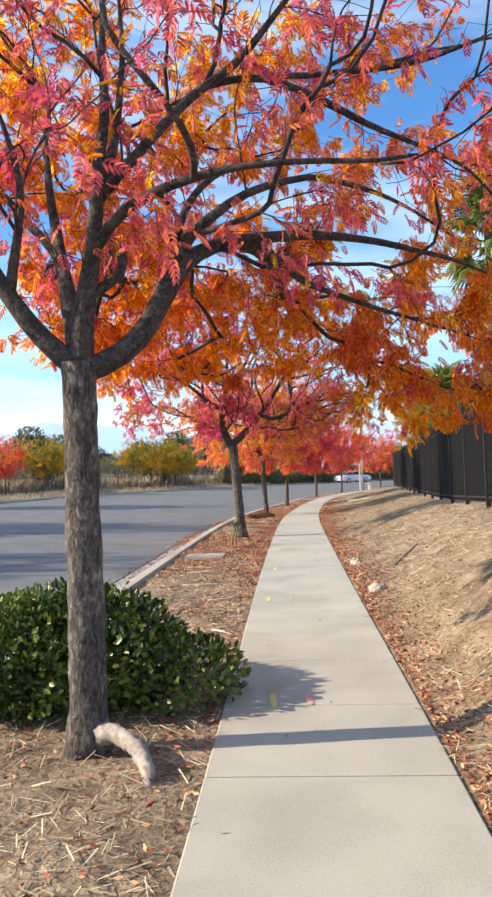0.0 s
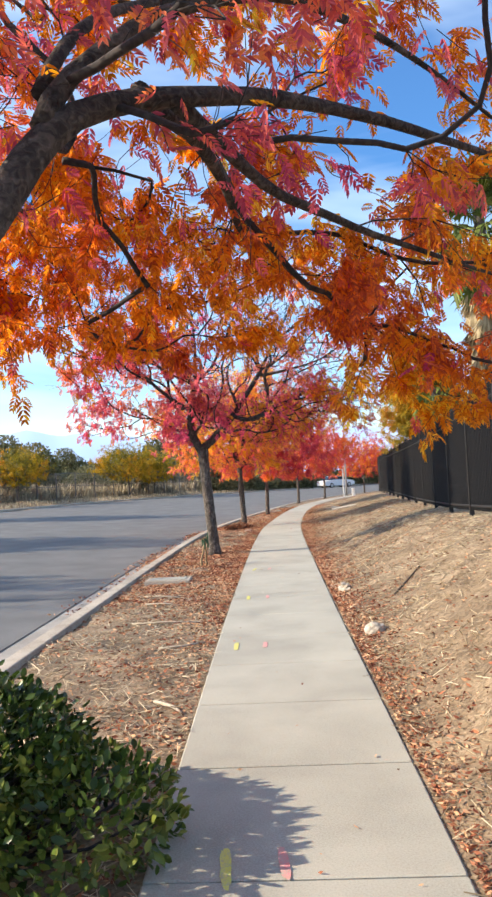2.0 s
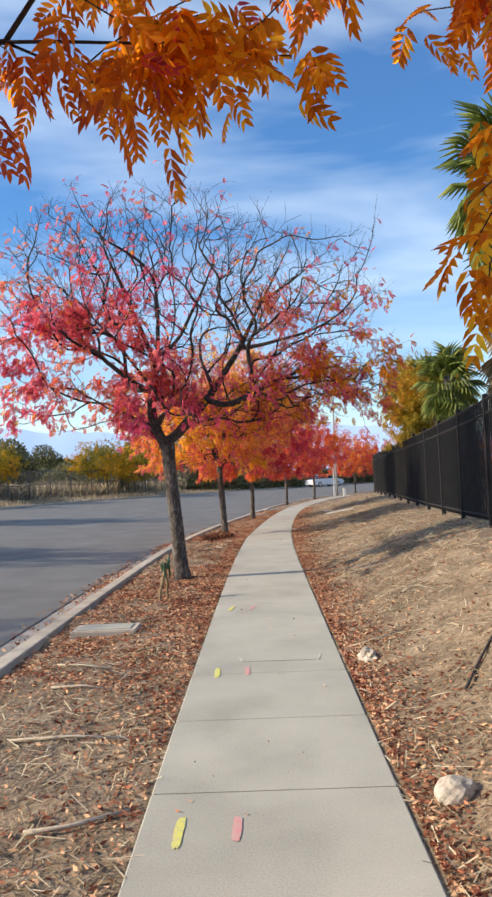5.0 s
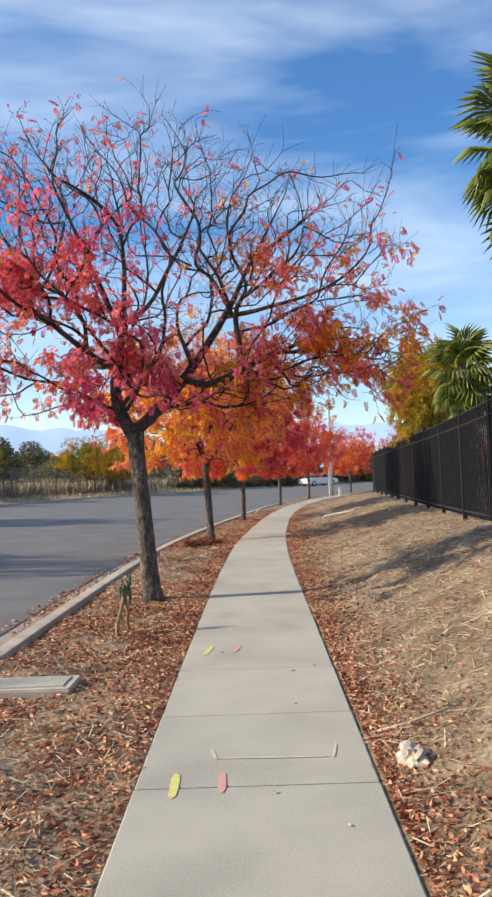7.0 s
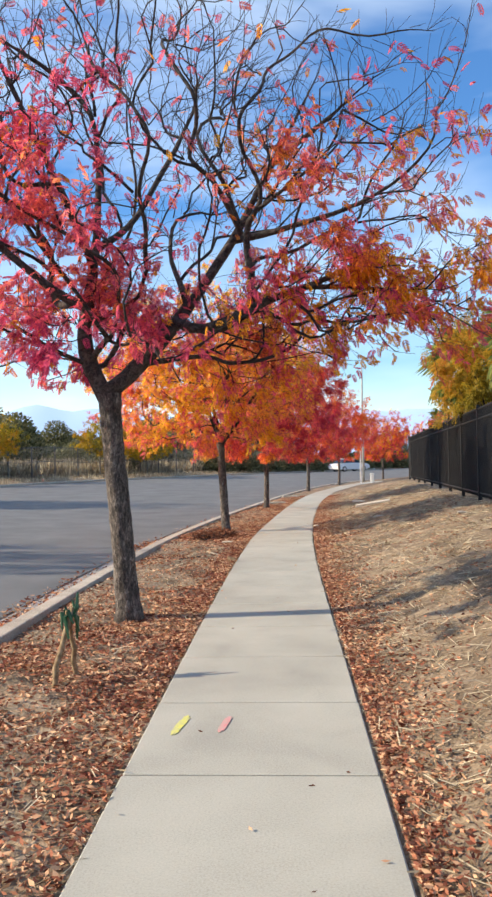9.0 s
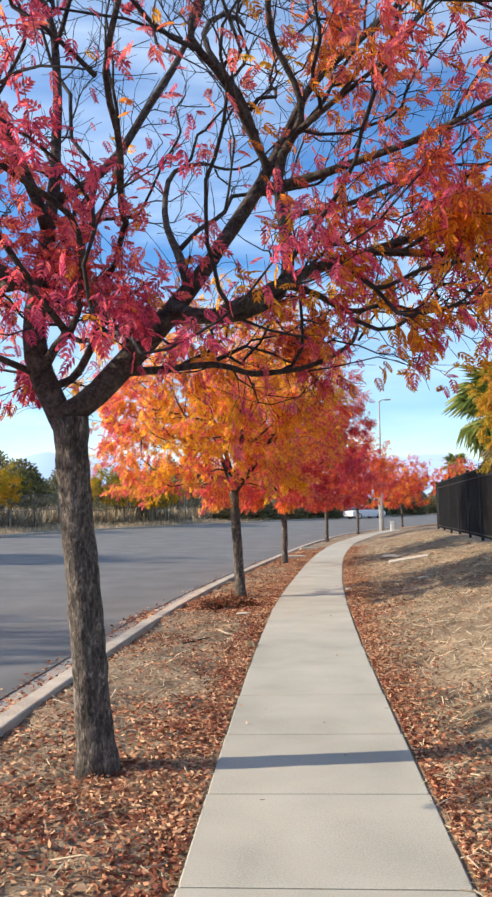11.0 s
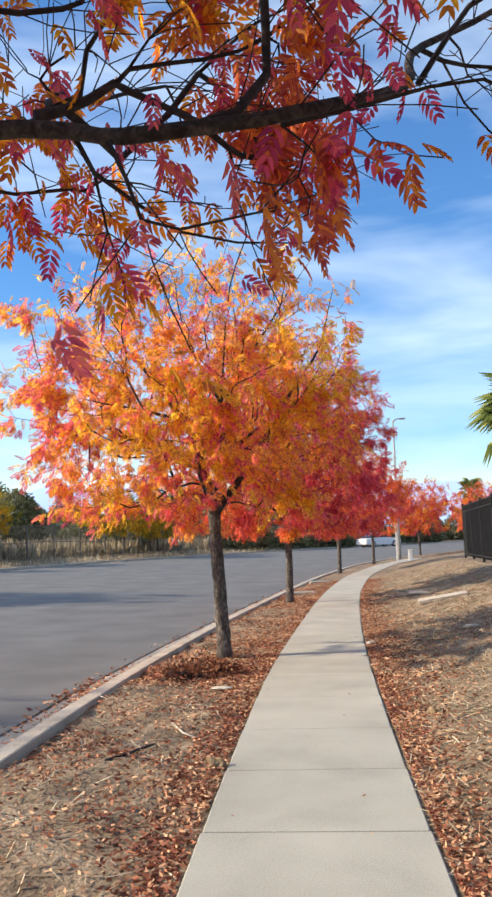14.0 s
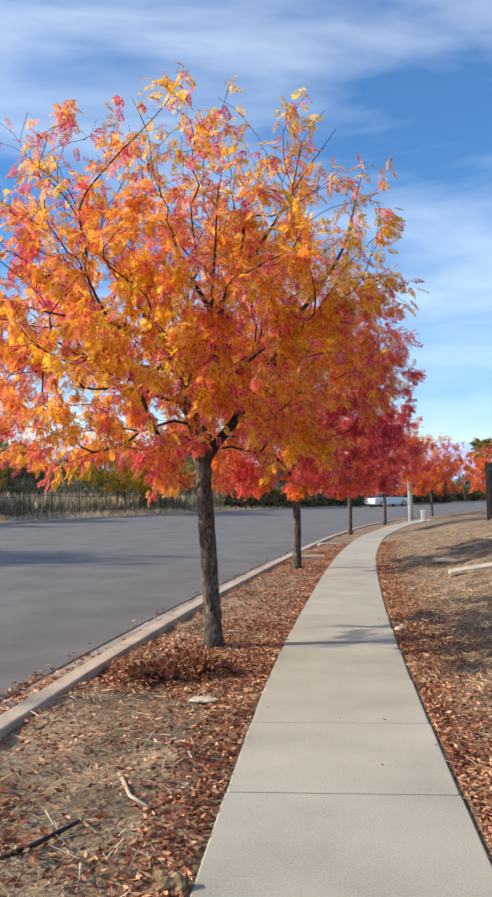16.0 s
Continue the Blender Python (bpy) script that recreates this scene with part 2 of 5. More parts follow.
def tube(path, radii, sides=6, knots=0.0, rng=None):
    """A tapered tube along a path, closed at both ends."""
    pts = np.asarray(path, float)
    n = len(pts)
    tan = np.gradient(pts, axis=0)
    tan /= np.linalg.norm(tan, axis=1, keepdims=True) + 1e-9
    side = np.cross(tan[0], (0.31, 0.77, 0.2) if abs(tan[0][2]) > 0.8 else (0, 0, 1))
    verts, faces = [], []
    ang = np.arange(sides) * 2 * np.pi / sides
    for i in range(n):
        side = side - tan[i] * (side @ tan[i])
        side /= np.linalg.norm(side) + 1e-9
        other = np.cross(tan[i], side)
        r = radii[i] * (1 + (knots * rng.normal(0, 1, sides) if knots else 0))
        verts.extend(pts[i] + np.outer(np.cos(ang) * r, side) + np.outer(np.sin(ang) * r, other))
    for i in range(n - 1):
        for j in range(sides):
            k = (j + 1) % sides
            faces.append((i * sides + j, i * sides + k, (i + 1) * sides + k, (i + 1) * sides + j))
    faces.append(tuple(range(sides))[::-1])
    faces.append(tuple(range((n - 1) * sides, n * sides)))
    return verts, faces


def joined(items):
    verts, faces = [], []
    for v, f in items:
        o = len(verts)
        verts.extend(v)
        faces.extend(tuple(i + o for i in q) for q in f)
    return verts, faces


def smooth_line(xs, ys, lo, hi, step=0.25, width=2.5):
    """A soft curve through given points: returns a function."""
    grid = np.arange(lo - 20, hi + 20, step)
    vals = np.interp(grid, xs, ys)
    first, last = (ys[1] - ys[0]) / (xs[1] - xs[0]), (ys[-1] - ys[-2]) / (xs[-1] - xs[-2])
    vals = np.where(grid < xs[0], ys[0] + first * (grid - xs[0]), np.where(grid > xs[-1], ys[-1] + last * (grid - xs[-1]), vals))
    k = np.exp(-0.5 * (np.arange(-30, 31) * step / width) ** 2)
    soft = np.convolve(np.pad(vals, 30, mode="edge"), k / k.sum(), "valid")
    return lambda y: np.interp(y, grid, soft)


def wobble(x, y, size, seed=0.0):
    """Smooth random relief, about -1 to 1, from a few sine waves."""
    x, y = np.asarray(x, float) / size, np.asarray(y, float) / size
    return (np.sin(1.7 * x + 2.3 * y + seed) + np.sin(-2.9 * x + 1.1 * y + 1.3 * seed + 1) + np.sin(4.1 * x + 3.3 * y + 2.1 * seed + 2) * 0.7
            + np.sin(-5.3 * x + 6.1 * y + seed * 0.7) * 0.5 + np.sin(9.1 * x - 7.7 * y + seed) * 0.35) / 2.6


# ---- lie of the land ----
kerb_x = smooth_line([-40, 8, 17, 23, 29.7, 38.5, 46, 58, 67, 75, 82, 90, 100], [-2.36, -2.36, -2.42, -2.38, -2.0, -1.1, -0.3, 1.6, 3.9, 6.9, 11, 17.5, 28], -60, 135)
far_x = smooth_line([-40, 30, 50, 60, 71.5, 79, 87, 99, 115], [-17.6, -17.6, -17.2, -17.0, -14, -10.5, -7, 0, 12], -60, 135, width=3)
walk_x = smooth_line([-40, 0, 4.5, 6.7, 9.4, 11, 14.4, 19, 22, 25.7, 28, 30, 35.5, 39, 44, 48, 58, 67, 78], [0.22, 0.12, 0.06, 0.01, -0.05, -0.08, -0.13, -0.19, -0.21, -0.18, -0.1, -0.02, 0.25, 0.49, 0.95, 1.42, 3.2, 5.8, 10.4], -60, 135, width=1.2)
half_w = smooth_line([-40, 10, 14, 19, 22, 26, 29, 38, 60], [0.62, 0.62, 0.612, 0.595, 0.57, 0.555, 0.52, 0.47, 0.45], -60, 135, width=1.2)
fence_x = lambda y: 3.17 + (y - 18.1) * 0.06803
fence_z = smooth_line([-40, 8, 12, 18, 25, 36, 48, 56, 70], [1.1, 0.95, 0.84, 0.64, 0.54, 0.46, 0.33, 0.0, -0.4], -60, 135, width=1.5)


def fall(y):
    return -0.01 * np.maximum(0, np.minimum(y, 110) - 25)


def road_z(x, y):
    return fall(y) - 0.15 + 0.03 * np.clip(kerb_x(y) - x, 0, 17)


def ground_z(x, y):
    x, y = np.asarray(x, float), np.asarray(y, float)
    base = fall(y)
    right = walk_x(y) + half_w(y)
    s = np.clip((x - right) / np.maximum(0.8, fence_x(y) - right), 0, 1)
    up = np.where(y < 58, fence_z(y) - base, np.maximum(0, fence_z(58) - fall(58)) * 0)
    z = base - 0.016 + np.clip(up, 0, 2) * (0.25 * s + 0.75 * s * s * (3 - 2 * s)) + np.clip(x - fence_x(y), 0, 40) * 0.03
    near = np.exp(-(np.maximum(0, np.abs(x) - 8) / 6) ** 2)
    off_walk = np.clip((np.abs(x - walk_x(y)) - half_w(y)) / 0.35, 0, 1)
    z = z + near * off_walk * (0.026 * wobble(x, y, 0.9) + 0.014 * wobble(x, y, 0.3, 3) + 0.012 * wobble(x, y, 0.16, 6))
    z = z - 0.03 * np.exp(-np.maximum(0, x - kerb_x(y)) / 0.22) * np.where(x < walk_x(y) - half_w(y), 1, 0)
    z = np.where(np.abs(x - walk_x(y)) < half_w(y) - 0.11, base - 0.06, z)
    beyond = far_x(y) - x
    out = road_z(far_x(y), y) + 0.15 + np.clip(beyond - 1, 0, 90) * 0.045 + 0.12 * wobble(x, y, 4.0) * np.clip(beyond / 3, 0, 1)
    z = np.where(x < kerb_x(y) - 0.06, road_z(x, y) - 0.08, z)
    return np.where((beyond > 0.25) & (y < 118), out, z)


us = np.concatenate([[-3000, -1200, -500, -250, -140, -90], np.arange(-70, -12, 1.4), np.arange(-12, -0.6, 0.9), [-0.3, -0.15, -0.05], np.arange(0, 6.4, 0.09), np.arange(6.5, 12, 0.5), [14, 17, 21, 27, 35, 50, 80, 140, 260, 500, 1200, 3000]])
vs = np.concatenate([[-2500, -900, -300, -120, -60, -30, -15, -9], np.arange(-6, 34, 0.11), np.arange(34, 62, 0.3), np.arange(62, 125, 1.5), [130, 145, 170, 210, 280, 400, 700, 1300, 2500, 4000]])
gx = kerb_x(np.clip(vs, -40, 130))[:, None] + us[None, :]
gy = np.repeat(vs[:, None], len(us), 1)
gz = ground_z(gx, np.clip(gy, -50, 130))
nu = len(us)
idx = np.arange(len(vs) * nu).reshape(len(vs), nu)
faces = np.stack([idx[:-1, :-1], idx[:-1, 1:], idx[1:, 1:], idx[1:, :-1]], -1).reshape(-1, 4)
ground_me = quads_mesh("ground", np.stack([gx, gy, gz], -1).reshape(-1, 3), faces, SOIL)
ground_me.polygons.foreach_set("use_smooth", [True] * len(ground_me.polygons))
tagged(new("ground", ground_me), "dry brown soil bank with chaff and thin straw", "ground", kind="structure")

# road
ys = np.concatenate([np.arange(-40, 40, 1.0), np.arange(40, 126, 2.0)])
fr = np.linspace(0, 1, 26)
rx = kerb_x(ys)[:, None] - 0.6 + (far_x(ys) + 0.15 - kerb_x(ys) + 0.6)[:, None] * fr[None, :]
ry = np.repeat(ys[:, None], len(fr), 1)
rz = road_z(rx, ry) + 0.012 * wobble(rx, ry, 3.0) * np.minimum(1, fr * 8)[None, :]
idx = np.arange(rx.size).reshape(rx.shape)
faces = np.stack([idx[:-1, :-1], idx[1:, :-1], idx[1:, 1:], idx[:-1, 1:]], -1).reshape(-1, 4)
road_me = quads_mesh("road", np.stack([rx, ry, rz], -1).reshape(-1, 3), faces, ASPHALT)
tagged(new("road", road_me), "wide worn grey asphalt road with faint patches", "road", kind="structure")


def strip_piece(name, line, y0, y1, profile, mat, parent, height, chamfer=0.006):
    """A straight-sided piece along a line: profile is a loop of (offset, height) points, its ends drawn in a little."""
    verts = []
    rows = [(y0, 0.004), (y0 + chamfer, 0.0), ((y0 + y1) / 2, 0.0), (y1 - chamfer, 0.0), (y1, 0.004)]
    cu, cv = np.mean([p[0] for p in profile]), np.mean([p[1] for p in profile])
    for y, draw in rows:
        for u, v in profile:
            verts.append((line(y) + u + (draw if u < cu else -draw), y, height(y) + v - (draw if v > cv else 0)))
    k = len(profile)
    faces = [(i * k + j, i * k + (j + 1) % k, (i + 1) * k + (j + 1) % k, (i + 1) * k + j) for i in range(len(rows) - 1) for j in range(k)]
    faces += [tuple(range(k))[::-1], tuple(range((len(rows) - 1) * k, len(rows) * k))]
    return piece(name, mesh_of(name, verts, faces, mat), parent)


# ---- trees ----
def grow(seeds, targets, rng, wander=0.06, step=0.14, shoots=0.0, rise=0.2, limb_r=(0.0, 0.0)):
    """A skeleton that starts as the given limbs and reaches every target from the nearest node. Returns points, parents, thickness."""
    pts, par, stout = [], [], []
    for at, path in seeds:
        path = np.asarray(path, float)
        seg = np.linalg.norm(np.diff(path, axis=0), axis=1)
        d = np.concatenate([[0], np.cumsum(seg)])
        m = max(2, int(d[-1] / step))
        q = np.stack([np.interp(np.linspace(0, d[-1], m + 1), d, path[:, i]) for i in range(3)], 1)
        for _ in range(1):
            q[1:-1] = (q[:-2] + 2 * q[1:-1] + q[2:]) / 4
        q[1:-1] += rng.normal(0, 0.012, q[1:-1].shape)
        if at is None or not pts:
            last = -1
        else:
            last = int(np.argmin(np.linalg.norm(np.array(pts) - q[0], axis=1)))
        first = 0 if last < 0 else 1
        for k, p in enumerate(q[first:]):
            stout.append(limb_r[0] + (limb_r[1] - limb_r[0]) * ((k + first) / m) ** 0.85 if at is None or np.linalg.norm(q[0] - pts[0]) < 0.35 else limb_r[0] * 0.5 + (limb_r[1] - limb_r[0] * 0.5) * ((k + first) / m) ** 0.85)
            pts.append(p)
            par.append(last)
            last = len(pts) - 1
    seeded = len(pts)
    root = np.array(pts[0])
    order = np.argsort(np.linalg.norm(targets - root, axis=1))
    cap = len(pts) + len(targets) * 24 + 40000
    arr, way = np.zeros((cap, 3)), np.zeros((cap, 3))
    arr[:len(pts)] = pts
    for i in range(len(pts)):
        way[i] = pts[i] - pts[par[i]] if par[i] >= 0 else (0, 0, 1.0)
    way[:len(pts)] /= np.linalg.norm(way[:len(pts)], axis=1, keepdims=True) + 1e-9
    count = len(pts)
    for i in order:
        a = targets[i]
        node = arr[:count]
        gap = a - node
        d = np.linalg.norm(gap, axis=1) + 1e-6
        gap = gap / d[:, None]
        out = a - root
        out = out / np.linalg.norm(out)
        cost = d * (1 + 0.7 * (1 - gap @ out) + 0.75 * (1 - np.sum(gap * way[:count], 1)))
        j = int(np.argmin(cost))
        if d[j] < 0.05:
            continue
        m = int(min(22, max(2, d[j] / step)))
        start = node[j].copy()
        bend = start + (0.45 * way[j] + 0.55 * gap[j]) * d[j] * 0.45
        last = j
        for s in np.linspace(0, 1, m + 1)[1:]:
            p = start * (1 - s) ** 2 + 2 * bend * s * (1 - s) + a * s * s
            arr[count] = p + rng.normal(0, wander * min(0.35, step), 3)
            way[count] = arr[count] - arr[last]
            way[count] /= np.linalg.norm(way[count]) + 1e-9
            par.append(last)
            last = count
            count += 1
    # short side shoots on the thin ends
    busy = np.bincount(np.array([p for p in par if p >= 0]), minlength=count)
    tips = [i for i in range(count) if busy[i] <= 1 and i > len(pts)]
    for i in tips:
        for _ in range(int(rng.poisson(shoots))):
            if count > cap - 4:
                break
            v = way[i] + rng.normal(0, 0.55, 3) + np.array((0, 0, rise))
            v /= np.linalg.norm(v)
            last, length, side = i, rng.uniform(0.1, 0.3), rng.normal(0, 0.06, 3)
            for s in (0.35, 0.7, 1.0):
                arr[count] = arr[i] + v * length * s + side * s * s
                way[count] = v
                par.append(last)
                last = count
                count += 1
    pts = arr[:count]
    par = np.array(par)
    power = np.full(count, 0.0)
    kids = np.zeros(count, int)
    for i in range(count - 1, -1, -1):
        if kids[i] == 0:
            power[i] = (0.0021 if shoots else 0.003) ** 2.0
        if par[i] >= 0:
            power[par[i]] += power[i]
            kids[par[i]] += 1
    rad = power ** 0.5
    rad[:seeded] = np.maximum(rad[:seeded], stout)
    if limb_r[0] > 0:
        rad[:seeded] = np.minimum(rad[:seeded], np.array(stout) * 1.25 + 0.004)
    return pts, par, rad, kids, seeded


def strokes(pts, par, rad):
    """Chains of nodes, each following its thickest child."""
    children = [[] for _ in pts]
    for i, p in enumerate(par):
        if p >= 0:
            children[p].append(i)
    chains, todo = [], [(i, None) for i in range(len(pts)) if par[i] < 0]
    while todo:
        i, before = todo.pop()
        chain = [] if before is None else [before]
        while True:
            chain.append(i)
            if not children[i]:
                break
            kids = sorted(children[i], key=lambda k: -rad[k])
            todo.extend((k, i) for k in kids[1:])
            i = kids[0]
        if len(chain) > 1:
            chains.append(chain)
    return chains


def compound_leaf(pairs, length, leaflet, width, six):
    """A feathered leaf of paired leaflets along +x; flat arrays of vertices, four or six to a leaflet."""
    out = []
    for i in range(pairs):
        s = 0.28 + 0.72 * i / max(1, pairs - 1)
        for sgn in (-1, 1):
            a = math.radians(58 - 26 * s) * sgn
            d = np.array((math.cos(a), math.sin(a), -0.25))
            d /= np.linalg.norm(d)
            w = np.cross(d, (0, 0, 1))
            w /= np.linalg.norm(w)
            b = np.array((s * length, 0, -0.35 * length * s * s))
            l = leaflet * (0.75 + 0.35 * math.sin(math.pi * min(1, s)))
            drop = np.array((0, 0, -0.12 * l))
            if six:
                out += [b, b + d * l * 0.3 + w * width * 0.5 + (0, 0, 0.004), b + d * l * 0.68 + w * width * 0.38, b + d * l + drop * 1.6, b + d * l * 0.68 - w * width * 0.38, b + d * l * 0.3 - w * width * 0.5 + (0, 0, 0.004)]
            else:
                out += [b, b + d * l * 0.42 + w * width * 0.5, b + d * l + drop, b + d * l * 0.42 - w * width * 0.5]
    return np.array(out)


def rotations(ahead, up, rng):
    x = ahead / (np.linalg.norm(ahead, axis=1, keepdims=True) + 1e-9)
    z = up - x * np.sum(up * x, 1, keepdims=True)
    z /= np.linalg.norm(z, axis=1, keepdims=True) + 1e-9
    return np.stack([x, np.cross(z, x), z], -1)


def scatter(template, corner, at, ahead, up, size, rng):
    """Copies of a template's vertices at many places: vertices and faces as arrays."""
    R = rotations(ahead, up, rng)
    v = np.einsum("nij,kj->nki", R, template) * size[:, None, None] + at[:, None, :]
    v = v.reshape(-1, 3)
    if corner == 6:
        n = len(v) // 6
        f = np.array([[0, 1, 2, 3], [0, 3, 4, 5]])
        faces = (np.arange(n)[:, None, None] * 6 + f[None]).reshape(-1, 4)
    else:
        n = len(v) // 4
        faces = np.arange(n * 4).reshape(-1, 4)
    return v, faces


def shell(rng, n, centre, radii, lo=0.45, floor=None):
    """Points in the outer part of an egg-shaped crown."""
    d = rng.normal(0, 1, (n * 3, 3))
    d /= np.linalg.norm(d, axis=1, keepdims=True)
    r = lo + (1 - lo) * rng.random(n * 3) ** 0.6
    lump = 1 + 0.13 * wobble(d[:, 0] * 3 + centre[0], d[:, 1] * 3 + d[:, 2] * 2, 0.9, centre[1])
    p = np.asarray(centre) + d * (r * lump)[:, None] * np.asarray(radii)
    if floor is not None:
        p = p[p[:, 2] > floor]
    return p[:n]


def tufts(p, seed):
    """Where leaves gather: about 1 inside tufts some 0.3 m wide, 0 between them."""
    a = wobble(p[:, 0] + 0.6 * p[:, 2], p[:, 1] - 0.4 * p[:, 2], 0.42, seed) + wobble(p[:, 2] + 0.5 * p[:, 1], p[:, 0] - 0.3 * p[:, 1], 0.42, seed + 5)
    return np.clip(0.5 + 2.2 * a, 0, 1)


def make_tree(name, label, base, trunk, trunk_r, limbs, targets, leaves, mat, seed, density=None, near=False, leaf_size=1.0, pairs=5, limb_min=0.028, wander=0.06, step=0.14, group="autumn street trees", sides=10, shoots=0.0, rise=0.2, second=None, mat2=None, thick=0.3, limb_r=(0.0, 0.0), clump=0.0):
    """A street tree; all places relative to its foot. leaves: how many; density: weight of each twig node by place; clump: how far the leaves gather in tufts."""
    rng = np.random.default_rng(seed)
    tree = empty(name, Matrix.Translation(base), label, "tree", group)
    pts, par, rad, kids, seeded = grow(limbs, targets, rng, wander, step, shoots, rise, limb_r)
    tp = np.asarray(trunk, float)
    d = np.concatenate([[0], np.cumsum(np.linalg.norm(np.diff(tp, axis=0), axis=1))])
    m = 26
    q = np.stack([np.interp(np.linspace(0, d[-1], m), d, tp[:, i]) for i in range(3)], 1)
    q[1:-1] = (q[:-2] + q[1:-1] + q[2:]) / 3
    s = np.linspace(0, 1, m)
    tr = trunk_r * (1.0 - 0.16 * s + 0.34 * np.exp(-s * d[-1] / 0.09) + 0.16 * np.exp(-(1 - s) * d[-1] / 0.16))
    q[0, 2] -= 0.06
    v, f = tube(q, tr, 16 if near else sides, 0.045, rng)
    piece("trunk", mesh_of("trunk", v, f, BARK, True), tree)
    limb_nodes = np.arange(len(rad)) < seeded
    rad = np.where(limb_nodes, rad * (1 + thick * np.clip((rad - 0.004) / 0.012, 0, 1)), rad * (1 - 0.25 * np.clip((rad - 0.008) / 0.02, 0, 1)))
    rad = np.minimum(rad, trunk_r * 0.72)
    twigs = []
    for chain in strokes(pts, par, rad):
        r = rad[chain].copy()
        r[0] = min(r[0], r[1] * 1.15)
        if len(r) > 4:
            r[1:-1] = (r[:-2] + r[1:-1] + r[2:]) / 3
        if r[0] > limb_min and len(chain) > 4:
            line = pts[chain].copy()
            for _ in range(2):
                line[1:-1] = (line[:-2] + 2 * line[1:-1] + line[2:]) / 4
                r[1:-1] = (r[:-2] + r[1:-1] + r[2:]) / 3
            v, f = tube(line, r, 9, 0.03, rng)
            piece("limb", mesh_of("limb", v, f, LIMB, True), tree)
        else:
            twigs.append(tube(pts[chain], r, 5 if r[0] > 0.012 and near else 3))
    if twigs:
        v, f = joined(twigs)
        piece("branchwork", mesh_of("branchwork", v, f, TWIG, True), tree, kind="stuff")
    ok = np.where(rad < 0.012)[0]
    w = np.ones(len(ok)) if density is None else density(pts[ok])
    w = w * (1 + 1.5 * (kids[ok] == 0)) * (1 - clump + clump * tufts(pts[ok], seed))
    pick = rng.choice(ok, leaves, p=w / w.sum())
    at = pts[pick] + rng.normal(0, 0.035, (leaves, 3))
    out = at - np.array((tp[-1][0], tp[-1][1], tp[-1][2] + 0.6))
    out /= np.linalg.norm(out, axis=1, keepdims=True) + 1e-6
    ahead = 0.5 * out + rng.normal(0, 0.55, (leaves, 3)) + np.array((0, 0, -0.55))
    up = np.array((0, 0, 1.0)) + rng.normal(0, 0.5, (leaves, 3))
    size = leaf_size * rng.uniform(0.7, 1.25, leaves)
    t = compound_leaf(pairs, 0.135, 0.058, 0.019, near)
    other = np.zeros(leaves, bool) if second is None else rng.random(leaves) < second(at)
    for m, which in ((mat, ~other), (mat2, other)):
        if which.any():
            v, f = scatter(t, 6 if near else 4, at[which], ahead[which], up[which], size[which], rng)
            piece("crown", quads_mesh("crown", v, f, m), tree, kind="stuff")
    return tree


def rel(base, path):
    return [(x - base[0], y - base[1], z - base[2]) for x, y, z in path]


# tree by the bush
B1 = (-1.25, 4.35, 0.0)
rng = np.random.default_rng(11)
t1 = np.concatenate([
    shell(rng, 430, (0.5, 0.7, 3.9), (2.9, 2.5, 2.0), 0.25, 2.55),
    shell(rng, 330, (-0.8, 0.4, 4.1), (2.0, 1.9, 1.7), 0.2, 2.75),
    np.stack([rng.uniform(-0.5, 1.75, 80), rng.uniform(1.7, 3.25, 80), rng.uniform(2.35, 3.2, 80)], 1),
    np.stack([rng.uniform(1.7, 3.1, 60), rng.uniform(2.1, 3.4, 60), rng.uniform(1.95, 3.2, 60)], 1),
    np.stack([rng.uniform(-0.9, 0.4, 40), rng.uniform(2.0, 3.1, 40), rng.uniform(3.0, 3.9, 40)], 1),
    np.stack([rng.uniform(-0.9, -0.3, 20), rng.uniform(2.2, 2.9, 20), rng.uniform(2.4, 3.2, 20)], 1)])
